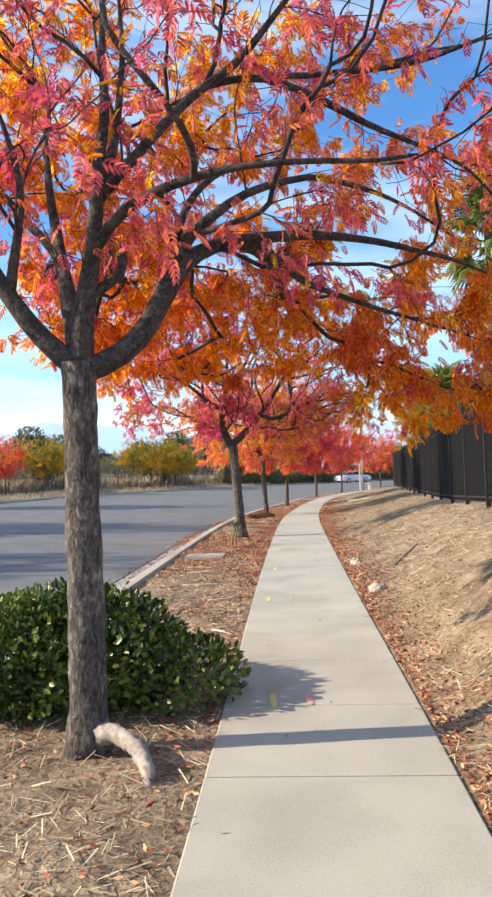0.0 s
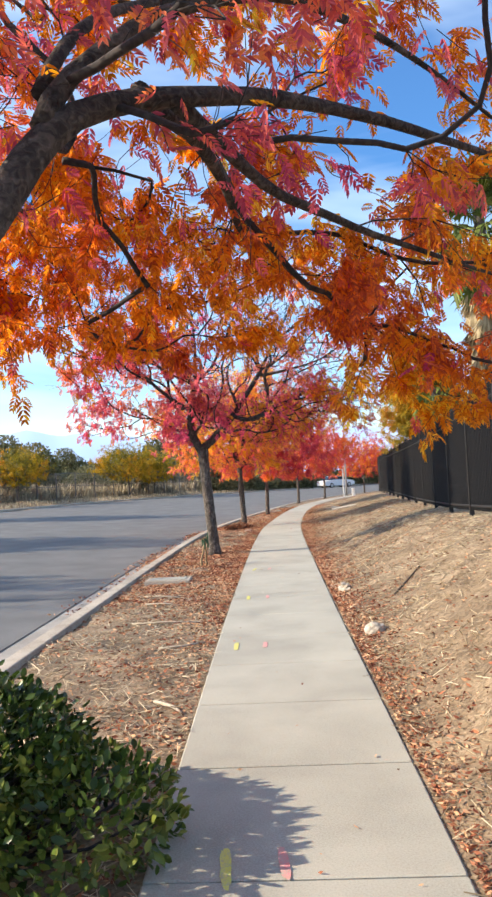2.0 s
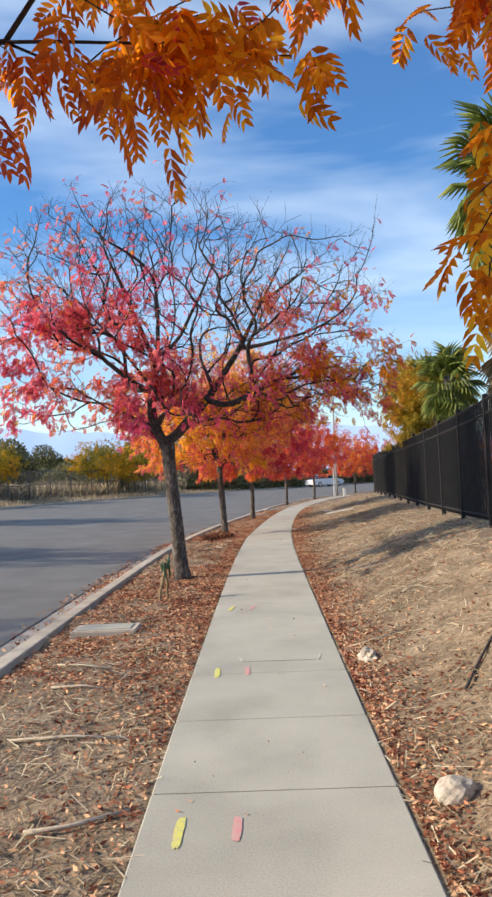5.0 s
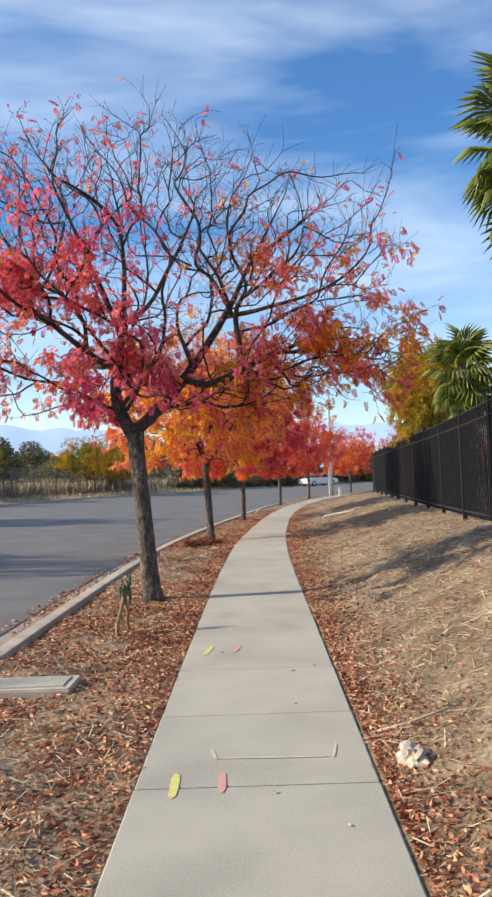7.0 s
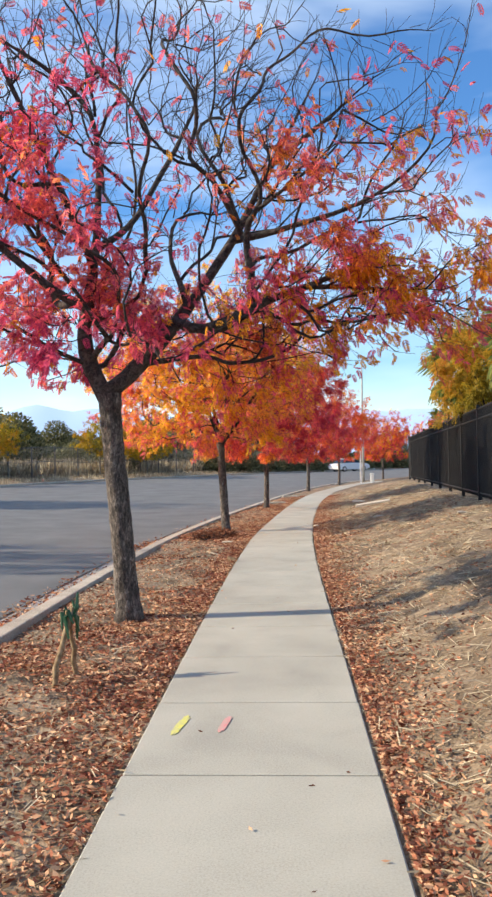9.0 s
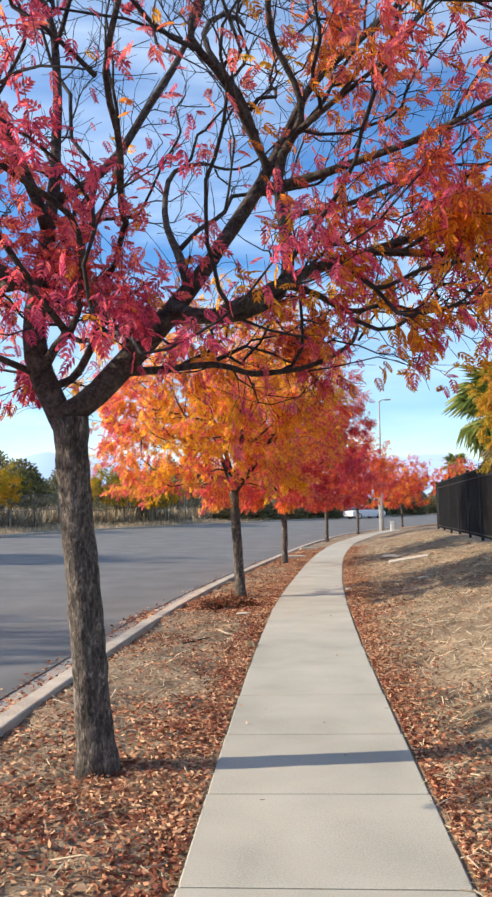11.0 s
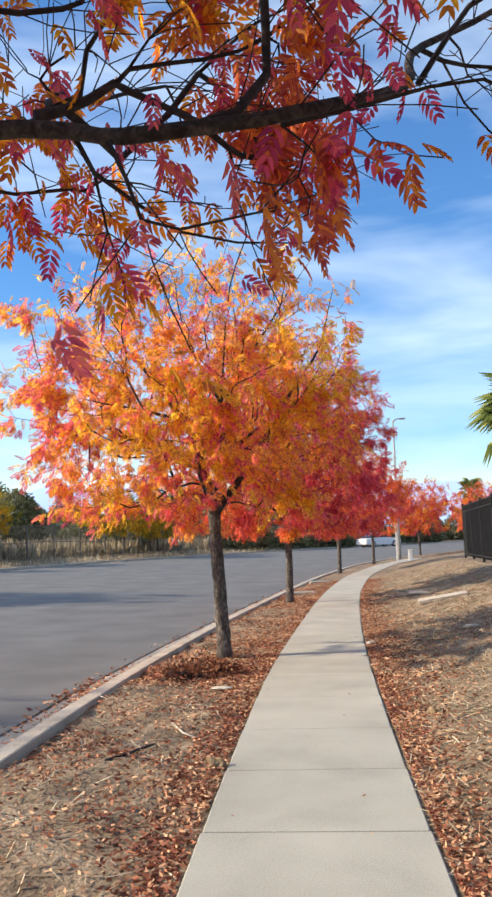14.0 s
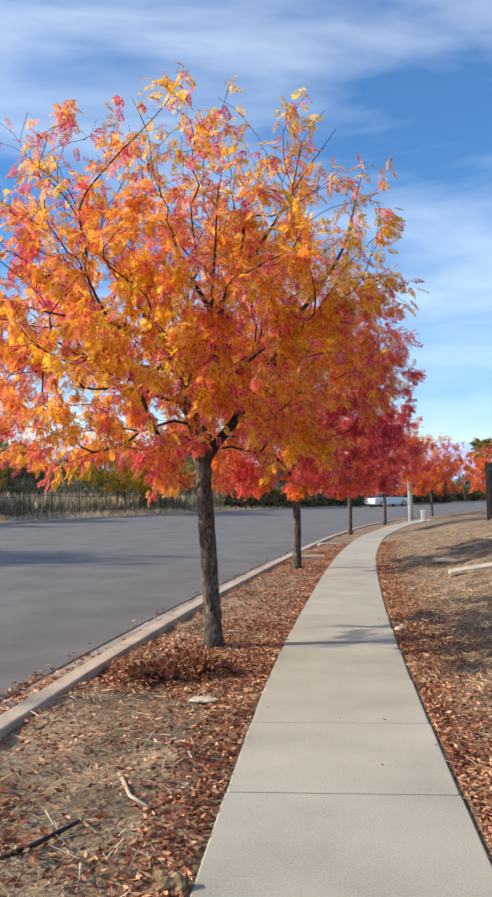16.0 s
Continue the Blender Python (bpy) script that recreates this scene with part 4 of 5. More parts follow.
for i in range(14):
    x, y = 6 + i * 4.5, 128 + rng.uniform(-4, 6) + i * 1.5
    copy_thing(dark, pose(x, y, -1.2, 0, 0, rng.uniform(0, 360)) @ Matrix.Diagonal((0.8, 0.8, rng.uniform(0.5, 0.75), 1)))


# ---- palms ----
def frond_mesh(name, mat, reach=0.85, stalk=0.55, blades=18, droop=0.35, fan=105):
    verts, faces = tube([(0, 0, 0), (stalk * 0.5, 0, 0.03), (stalk, 0, 0)], [0.018, 0.013, 0.01], 4)
    verts, faces = list(verts), list(faces)
    for i in range(blades):
        a = radians(-fan + 2 * fan * i / (blades - 1))
        d, w = np.array((math.cos(a), math.sin(a), 0)), np.array((-math.sin(a), math.cos(a), 0))
        b = np.array((stalk, 0, 0))
        l = reach * (0.72 + 0.28 * math.cos(a))
        o = len(verts)
        up = np.array((0, 0, 1.0))
        verts += [b, b + d * l * 0.55 + w * 0.045 * reach - up * 0.02, b + d * l * 0.55 - w * 0.045 * reach - up * 0.02, b + d * l * 0.6 + up * 0.02,
                  b + d * l * 0.93 - up * droop * l]
        faces += [(o, o + 1, o + 3), (o, o + 3, o + 2), (o + 1, o + 4, o + 3), (o + 3, o + 4, o + 2)]
    return mesh_of(name, verts, faces, mat)


GREEN_FROND, DRY_FROND = frond_mesh("frond", PALM_GREEN), frond_mesh("dry_frond", PALM_DRY, 1.15, 0.5, 14, 0.05, 38)


def make_palm(label, base, height, skirt, seed, size=1.0, greens=38, deep=0.3):
    """A fan palm; deep: how far down the trunk green fronds still grow."""
    rng = np.random.default_rng(seed)
    palm = empty("fan_palm", Matrix.Translation(base), label, "palm tree", "fan palms behind the fence")
    s = np.linspace(0, 1, 30)
    v, f = tube(np.stack([0.08 * np.sin(s * 2), 0 * s, s * height - 0.3 * (1 - s)], 1), 0.2 - 0.05 * s, 12, 0.05, rng)
    piece("trunk", mesh_of("trunk", v, f, BARK, True), palm)
    for i in range(greens):
        k = (i + 0.5) / greens
        k_size = size * rng.uniform(0.85, 1.1)
        piece("frond", GREEN_FROND, palm, m=pose(0.08, 0, height - deep * k, rng.uniform(-25, 25), -72 + 130 * k + rng.uniform(-14, 14), i * 137.5) @ Matrix.Diagonal((k_size,) * 3 + (1,)))
    for i in range(int(skirt * 26)):
        z = height - deep - 0.1 - skirt * rng.random()
        piece("dry_frond", DRY_FROND, palm, m=pose(0.05, 0, z, rng.uniform(-60, 60), rng.uniform(64, 88), i * 137.5 + rng.uniform(-20, 20)) @ Matrix.Diagonal((size * 0.75,) * 3 + (1,)))
    return palm


make_palm("tall fan palm with shaggy skirt of dry fronds", (6.25, 26.4, 0.6), 9.1, 4.6, 31, 1.35, 44, 1.9)
make_palm("fan palm with green crown behind the fence", (4.75, 27.0, 0.55), 3.4, 1.2, 32, 0.78, 44, 0.5)
make_palm("low fan palm with drooping yellow-green fronds behind black fence", (7.9, 46.5, 0.4), 5.0, 2.4, 33, 1.75, 54)
make_palm("small distant fan palm", (25, 150, -0.8), 8.0, 1.0, 34, 1.9, 30)


# ---- black iron fence ----
fence = empty("iron_fence", Matrix.Identity(4), "black iron picket fence along the top of the bank", "fence", kind="")
F0, F1, TALL = 7.0, 46.2, 1.8
corner = [(fence_x(F1) + 0.35 * math.sin(a), F1 + 0.35 * (1 - math.cos(a)) * 3) for a in np.linspace(0.2, 1.5, 8)]
line = [(fence_x(y), y) for y in np.arange(F0, F1, 0.5)] + corner + [(corner[-1][0] + d, corner[-1][1] + d * 0.12) for d in np.arange(0.6, 14, 0.6)]
line = np.array(line)
along = np.concatenate([[0], np.cumsum(np.linalg.norm(np.diff(line, axis=0), axis=1))])
spot = lambda s: (np.interp(s, along, line[:, 0]), np.interp(s, along, line[:, 1]))
foot = lambda s: float(fence_z(min(spot(s)[1], 52))) + 0.02
for h in (0.12, TALL - 0.2, TALL):
    path = [(*spot(s), foot(s) + h) for s in np.arange(0, along[-1], 0.6)]
    v, f = tube(path, [0.022] * len(path), 4)
    piece("rail", mesh_of("rail", v, f, IRON), fence)
picket = box(0.02, 0.02, TALL - 0.06, 0.003, (0, 0, (TALL - 0.06) / 2 + 0.05))
picket_me = bpy.data.meshes.new("picket")
picket.to_mesh(picket_me)
picket.free()
picket_me.materials.append(IRON)
extra = []
for i, s in enumerate(np.arange(0.05, along[-1], 0.128)):
    x, y = spot(s)
    if i < 300:
        piece("picket", picket_me, fence, m=Matrix.Translation((x, y, foot(s))))
    else:
        extra.append(tube([(x, y, foot(s) + 0.05), (x, y, foot(s) + TALL - 0.01)], [0.012, 0.012], 4))
v, f = joined(extra)
piece("picket_run", mesh_of("picket_run", v, f, IRON), fence, kind="stuff")
for s in np.arange(0.6, along[-1], 2.4):
    x, y = spot(s)
    part("post", box(0.07, 0.07, TALL + 0.4, 0.006, (0, 0, TALL / 2 - 0.12)), IRON, fence, m=Matrix.Translation((x, y, foot(s))))

# ---- wire fence across the road ----
WIRE = material("dull galvanised steel", [(0.08, 0.075, 0.07), (0.14, 0.13, 0.12)], 5.0, 0.6, 0.1, 50)
wire = empty("wire_fence", Matrix.Identity(4), "dull grey wire fence with posts across the road", "fence")
wy = np.arange(40, 112, 0.5)
wx = far_x(wy) - 5.0
wa = np.concatenate([[0], np.cumsum(np.hypot(np.diff(wx), 0.5))])
wire_at = lambda s: (np.interp(s, wa, wx), np.interp(s, wa, wy))
wz = lambda x, y: float(ground_z(x, y))
for h in (0.15, 1.2, 2.3):
    path = [(*wire_at(s), wz(*wire_at(s)) + h) for s in np.arange(0, wa[-1], 1.5)]
    v, f = tube(path, [0.025] * len(path), 4)
    piece("rail", mesh_of("rail", v, f, WIRE), wire)
for s in np.arange(0, wa[-1], 2.9):
    x, y = wire_at(s)
    v, f = tube([(x, y, wz(x, y) - 0.2), (x, y, wz(x, y) + 2.4)], [0.05, 0.05], 8)
    piece("post", mesh_of("post", v, f, WIRE), wire)
strands = []
for s in np.arange(0, wa[-1], 0.16):
    x, y = wire_at(s)
    strands.append(tube([(x, y, wz(x, y) + 0.05), (x, y, wz(x, y) + 2.3)], [0.012, 0.012], 3))
v, f = joined(strands)
piece("wire_mesh", mesh_of("wire_mesh", v, f, WIRE), wire, kind="stuff")

# tall dry grass behind the wire fence and low dry plants on the verge
rng = np.random.default_rng(41)
n = 26000
gy_ = rng.uniform(42, 116, n)
gx_ = far_x(gy_) - np.where(rng.random(n) < 0.8, 5.3 + rng.random(n) ** 1.5 * 22, rng.uniform(0.6, 4.6, n))
tall = np.where(far_x(gy_) - gx_ > 5, rng.uniform(0.6, 1.5, n), rng.uniform(0.12, 0.4, n))
at = np.stack([gx_, gy_, ground_z(gx_, gy_) - 0.02], 1)
blade = np.array([(0, 0.045, 0), (0.6, 0.03, 0), (1, 0, 0.12), (0, -0.045, 0)])
v, f = scatter(blade, 4, at, np.array((0, 0, 1.0)) + rng.normal(0, 0.25, (n, 3)), rng.normal(0, 1, (n, 3)), tall, rng)
tagged(new("dry_grass", quads_mesh("dry_grass", v, f, STRAW)), "tall dry straw-coloured grass behind the wire fence", "grass", kind="stuff")

# ---- kerbs, gutter and pavement ----
kerb = empty("kerb", Matrix.Identity(4), "weathered pale concrete kerb with gutter", "kerb", kind="structure")
KPROFILE = [(-0.2, -0.35), (0.0, -0.35), (0.0, 0.012), (-0.012, 0.018), (-0.155, 0.018), (-0.178, 0.0), (-0.2, -0.14)]
GPROFILE = [(-0.62, -0.35), (-0.203, -0.35), (-0.203, -0.165), (-0.6, -0.142), (-0.62, -0.147)]
for y in np.arange(-9, 72, 3.0):
    strip_piece("kerb_stone", kerb_x, y, y + 2.99, KPROFILE, KERB, kerb, fall)
    strip_piece("gutter_pan", kerb_x, y, y + 2.994, GPROFILE, GUTTER, kerb, fall)
far_kerb = empty("kerb_far", Matrix.Identity(4), "grey concrete kerb on the far side of the road", "kerb", kind="structure")
for y in np.arange(20, 112, 4.0):
    strip_piece("kerb_stone", far_x, y, y + 3.98, [(0.0, -0.4), (0.2, -0.4), (0.2, 0.13), (0.18, 0.15), (0.02, 0.15), (0.0, 0.14)][::-1], KERB, far_kerb, lambda q: float(road_z(far_x(q), q)))
pavement = empty("pavement", Matrix.Identity(4), "pale concrete footpath of jointed slabs", "pavement", kind="structure")
JOINTS = [-6.6, -5.43, -4.26, -3.09, -1.92, -0.75, 0.42, 1.59, 2.75, 3.93, 5.1, 6.28, 7.45, 8.57, 9.7, 10.87, 12.05, 13.22, 14.4, 15.5, 16.6, 17.65, 18.75, 19.85, 20.95, 22.0, 23.05] + [23.05 + 1.17 * i for i in range(1, 38)]
for a, b in zip(JOINTS, JOINTS[1:]):
    w = float(half_w((a + b) / 2))
    outline = [(-w, -0.11), (w, -0.11), (w, -0.006), (w - 0.008, 0.0), (-w + 0.008, 0.0), (-w, -0.006)]
    strip_piece("slab", walk_x, a + 0.005, b - 0.005, outline, CONCRETE, pavement, fall, 0.012)

# ---- fallen leaves, straw and twigs on the ground ----
def litter(rng, n, y0, y1, x_of, weight, lo, hi, mat, name, label, shape, lift, ground=None):
    """Flat curled scraps thrown on the ground where weight says; one object."""
    y = rng.uniform(y0, y1, n)
    x = x_of(y, rng.random(n))
    keep = rng.random(n) < weight(x, y)
    x, y = x[keep], y[keep]
    k = len(x)
    z = (ground_z(x, y) if ground is None else ground(x, y)) + lift * rng.uniform(0.3, 1.6, k)
    a = rng.uniform(0, 2 * np.pi, k)
    ahead = np.stack([np.cos(a), np.sin(a), rng.normal(0, 0.28, k)], 1)
    up = np.array((0, 0, 1.0)) + rng.normal(0, 0.45, (k, 3))
    v, f = scatter(shape, 4, np.stack([x, y, z], 1), ahead, up, rng.uniform(lo, hi, k), rng)
    tagged(new(name, quads_mesh(name, v, f, mat)), label, "leaf litter", kind="stuff")


LEAFLET = np.array([(-0.5, 0, 0.12), (0.05, 0.17, 0.0), (0.5, 0, 0.2), (-0.05, -0.15, 0.22)])
STALK = np.array([(-0.5, 0.012, 0), (0.5, 0.009, 0.03), (0.5, -0.009, 0.03), (-0.5, -0.012, 0)])
rng = np.random.default_rng(51)
heap = lambda x, y, s, seed: np.clip(0.5 + 0.9 * wobble(x, y, s, seed), 0, 1)


def verge_weight(x, y):
    edge = np.exp(-np.maximum(0, walk_x(y) - half_w(y) - x) / 0.32)
    busy = 0.16 + 0.84 * np.clip((y - 9) / 6, 0, 1) * np.clip((31 - y) / 6, 0.35, 1)
    bare = np.where((y > 20) & (y < 25) & (x < -1.1), 0.35, 1.0) * np.where(y < 4.3, 0.5, 1.0)
    return np.clip((0.9 * edge + 0.15 + 0.9 * heap(x, y, 0.55, 1) * heap(x, y, 1.7, 5)) * busy * bare + 0.9 * np.exp(-((x + 1.35) / 0.45) ** 2 - ((y - 25.7) / 0.35) ** 2), 0, 1)


def bank_weight(x, y):
    s = x - walk_x(y) - half_w(y)
    return np.clip((0.9 * np.exp(-(s / 0.42) ** 2) + 0.16 * heap(x, y, 0.5, 2) + 0.5 * np.exp(-((y - 27) / 3) ** 2) * np.exp(-s / 1.2)) * (0.35 + 0.65 * np.clip((y - 7) / 7, 0, 1)), 0, 1)


verge = lambda y, r: kerb_x(y) + 0.03 + r * (walk_x(y) - half_w(y) - kerb_x(y) - 0.045)
bank = lambda y, r: walk_x(y) + half_w(y) + 0.03 + r ** 1.8 * 3.2
litter(rng, 250000, 1.0, 44, verge, verge_weight, 0.022, 0.055, LITTER, "leaf_litter", "curled red-brown leaves fallen on the verge", LEAFLET, 0.012)
litter(rng, 220000, 1.0, 44, bank, bank_weight, 0.02, 0.05, LITTER, "leaf_litter", "curled red-brown leaves fallen along the bank", LEAFLET, 0.012)
litter(rng, 34000, 1.0, 42, verge, lambda x, y: (0.2 + 0.8 * heap(x, y, 0.7, 7)) * np.where(y < 13, 1.0, 0.4), 0.03, 0.17, STRAW, "straw_scraps", "dry straw scraps on the verge", STALK * (1, 2, 1), 0.012)
litter(rng, 75000, 1.0, 42, lambda y, r: walk_x(y) + half_w(y) + 0.01 + r * 3.4, lambda x, y: 0.2 + 0.8 * heap(x, y, 0.8, 8), 0.03, 0.17, STRAW, "straw_scraps", "dry straw scraps on the bank", STALK * (1, 2, 1), 0.012)
litter(rng, 30000, 12, 42, lambda y, r: kerb_x(y) - 0.23 - r ** 2 * 0.5, lambda x, y: (1.0 * np.exp(-((y - 25.4) / 1.0) ** 2) + 0.6 * np.exp(-((y - 19.0) / 2.0) ** 2) + 0.1) * np.exp((x - kerb_x(y) + 0.23) / 0.3), 0.04, 0.08, LITTER, "leaf_litter", "red-brown leaves drifted in the gutter", LEAFLET, 0.015, road_z)
litter(rng, 60, 3, 30, lambda y, r: walk_x(y) - 0.56 + r * 1.12, lambda x, y: 0.9 + 0 * x, 0.02, 0.042, LITTER, "leaf_litter", "a few stray leaves on the footpath", LEAFLET, 0.006, lambda x, y: fall(y))


def stick(label, points, r, mat=PALE_WOOD, name="stick"):
    """A thin dry stick lying on the soil."""
    rg = np.random.default_rng(int(abs(points[0][1]) * 100))
    p = [(x, y, float(ground_z(x, y)) + r * 0.9 + (0.012 if 0 < i < len(points) - 1 else 0.004)) for i, (x, y) in enumerate(points)]
    c = np.mean(p, axis=0)
    v, f = tube(np.array(p) - c, np.linspace(r, r * 0.6, len(p)), 6, 0.12, rg)
    ob = new(name, mesh_of(name, v, f, mat, True))
    ob.location = c
    return tagged(ob, label, "stick", "dry sticks")


stick("pale dry stick on the verge", [(-1.95, 12.6), (-1.7, 12.5), (-1.42, 12.35)], 0.012)
stick("pale dry stick on the verge", [(-1.75, 11.7), (-1.5, 11.75), (-1.3, 11.7)], 0.012)
stick("pale forked stick on the verge", [(-1.35, 23.25), (-1.22, 22.95), (-1.1, 22.85)], 0.012)
stick("dark fallen twig lying on the verge", [(-1.9, 25.4), (-1.65, 25.5), (-1.4, 25.65)], 0.011, TWIG)
stick("dark fallen twig lying on the verge", [(-1.62, 22.2), (-1.48, 22.4), (-1.38, 22.7)], 0.013, TWIG)
stick("pale straw stick on the bank", [(0.56, 12.75), (0.8, 12.72), (1.1, 12.78)], 0.008)
stick("dark twig lying on the bank", [(1.15, 10.7), (1.35, 11.1), (1.55, 11.45)], 0.012, TWIG)
stick("pale stick on the verge", [(-0.95, 7.6), (-0.8, 7.45), (-0.72, 7.3)], 0.014)
stick("pale stick on the verge", [(-1.2, 9.3), (-1.0, 9.35), (-0.75, 9.5)], 0.015)
stick("long pale stick on the verge", [(-1.7, 10.6), (-1.3, 10.65), (-0.95, 10.6)], 0.012)


def rock(name, label, x, y, size, seed, mat=PALE_STONE, jag=0.18, sink=0.3):
    rg = np.random.default_rng(seed)
    bm = bmesh.new()
    bmesh.ops.create_icosphere(bm, subdivisions=3, radius=1)
    o = rg.uniform(0, 20)
    for vert in bm.verts:
        d = vert.co.normalized()
        k = 1 + jag * (noise.noise(d * 1.6 + Vector((o, 0, 0))) + 0.5 * noise.noise(d * 4 + Vector((0, o, 0))))
        vert.co = Vector((d.x * k * size[0], d.y * k * size[1], max(-0.6, d.z) * k * size[2]))
    me = bpy.data.meshes.new(name)
    bm.to_mesh(me)
    bm.free()
    me.materials.append(mat)
    ob = new(name, me)
    ob.location = (x, y, float(ground_z(x, y)) + size[2] * (1 - sink) * 0.6)
    ob.rotation_euler = (0.05, 0.1, rg.uniform(0, 3))
    return tagged(ob, label, "rock", "loose stones")


HUSK = material("dry tan husk", [(0.16, 0.10, 0.05), (0.28, 0.19, 0.10), (0.38, 0.27, 0.16)], 14.0, 0.9, 0.8, 40)
rock("rock", "pale flat rounded stone on the bank", 0.8, 9.45, (0.11, 0.085, 0.075), 3)
rock("rock", "whitish jagged stone at the path edge", 0.72, 12.25, (0.12, 0.075, 0.06), 4, jag=0.6)
rock("rock", "small pale flat stone on the verge", -1.16, 24.85, (0.13, 0.09, 0.02), 5)
rock("rock", "small whitish stone at the path edge", 0.52, 27.7, (0.10, 0.06, 0.03), 6)
rock("rock", "grey broken stone at the path edge", 0.74, 23.35, (0.07, 0.06, 0.05), 7, HUSK, 0.5)
rock("rock", "tan dry leaf-strewn clod at the path edge", -0.86, 22.1, (0.06, 0.045, 0.045), 8, HUSK, 0.9)
rock("rock", "pale flat strip of stone high on the bank", 2.92, 24.2, (0.24, 0.06, 0.03), 9)
rock("rock", "pale flat stone lying low on the bank", 2.0, 34.4, (0.34, 0.18, 0.05), 10)
rock("rock", "small pale flat stone on the bank", 1.84, 27.7, (0.11, 0.06, 0.03), 12)

# pale board half buried on the bank
board = new("board", mesh_of("board", *joined([([(-0.62, -0.13, 0), (0.6, -0.17, 0), (0.66, 0.12, 0), (-0.58, 0.15, 0), (-0.6, -0.12, 0.05), (0.58, -0.16, 0.055), (0.64, 0.11, 0.05), (-0.56, 0.14, 0.045)], [(3, 2, 1, 0), (4, 5, 6, 7), (0, 1, 5, 4), (1, 2, 6, 5), (2, 3, 7, 6), (3, 0, 4, 7)])]), PALE_STONE))
board.scale = (0.75, 0.9, 1)
board.location, board.rotation_euler = (2.1, 31.9, float(ground_z(2.1, 31.9)) + 0.01), (0.1, -0.14, 0.08)
tagged(board, "pale broken slab lying on the bank", "slab")

# utility lid in the verge
lid = empty("utility_box", Matrix.Translation((-1.82, 14.03, 0.0)), "flat concrete utility box lid set in the verge", "utility box")
part("frame", box(0.68, 0.40, 0.14, 0.012, (0, 0, -0.03)), KERB, lid)
part("lid", box(0.56, 0.29, 0.03, 0.006, (0, 0, 0.035)), CONCRETE, lid)
copy_thing(lid, pose(-0.64, 38.0, -0.13, 0, 0, 8))
copy_thing(lid, pose(-0.16, 43.0, -0.18, 0, 0, 8))

# pale root at the foot of the first tree
rg = np.random.default_rng(71)
pr = np.array([(-1.17, 4.3, 0.10), (-1.07, 4.24, 0.115), (-0.96, 4.14, 0.10), (-0.88, 4.02, 0.07), (-0.83, 3.9, 0.035), (-0.80, 3.8, -0.03)])
pr = np.stack([np.interp(np.linspace(0, 5, 22), range(6), pr[:, i]) for i in range(3)], 1)
v, f = tube(pr - pr[0], np.linspace(0.062, 0.028, 22) * rg.uniform(0.8, 1.15, 22), 12, 0.12, rg)
root = new("surface_root", mesh_of("surface_root", v, f, ROOT, True))
root.location = pr[0]
tagged(root, "bleached thick root curling from the tree foot", "root")

# broken stakes with a green tie
TIE = material("green plastic tie", [(0.01, 0.05, 0.02), (0.03, 0.12, 0.05)], 9.0, 0.5, 0.1, 50)
stakes = empty("tree_stakes", Matrix.Translation((-1.48, 16.0, 0.0)), "two short broken stakes leaning together with green tie", "stake")
for a, b, r in (((-0.07, -0.16, -0.08), (0.04, 0.02, 0.5), 0.022), ((0.03, 0.16, -0.08), (0.02, 0.0, 0.47), 0.02)):
    p = np.linspace(a, b, 7) + rg.normal(0, 0.006, (7, 3))
    v, f = tube(p, np.linspace(r, r * 0.8, 7), 7, 0.1, rg)
    piece("stake", mesh_of("stake", v, f, HUSK, True), stakes)
for i in range(9):
    a = i * 2.4
    p = [(0.03, 0.01, 0.40 + 0.006 * i), (0.03 + 0.05 * math.cos(a), 0.01 + 0.05 * math.sin(a), 0.49 - 0.008 * i), (0.03 + 0.06 * math.cos(a + 0.6), 0.01 + 0.06 * math.sin(a + 0.6), 0.43 - 0.02 * i + 0.16 * (i % 3 == 0))]
    v, f = tube(p, [0.012, 0.017, 0.007], 5)
    piece("tie_end", mesh_of("tie_end", v, f, TIE), stakes)


def mark(label, mat, x, y, length, width, turn, seed):
    """A dab of marking paint, thicker in the middle and ragged at its rim."""
    rg = np.random.default_rng(seed)
    rim = []
    for i in range(26):
        a = i * 2 * math.pi / 26
        k = 1 + rg.normal(0, 0.07)
        rim.append((math.copysign(abs(math.cos(a)) ** 0.6, math.cos(a)) * width * k / 2, math.copysign(abs(math.sin(a)) ** 0.6, math.sin(a)) * length * k / 2, 0.0015))
    ob = new("paint_mark", mesh_of("paint_mark", [(0, 0, 0.002)] + rim, [(0, 1 + i, 1 + (i + 1) % 26) for i in range(26)], mat))
    ob.matrix_world = pose(x, y, 0.0025, 0, 0, turn)
    tagged(ob, label, "paint mark", "utility marks on the footpath")


for y, x1, x2, tilt in ((5.2, -0.26, -0.03, 5), (9.25, -0.48, -0.22, 0), (12.07, -0.51, -0.27, 2), (15.08, -0.56, -0.31, -8)):
    mark("yellow spray paint dash on the footpath", YELLOW_PAINT, x1, y, 0.31, 0.046, tilt, int(y * 10))
    mark("pink spray paint dash on the footpath", PINK_PAINT, x2, y + 0.02, 0.25, 0.042, tilt, int(y * 10) + 1)

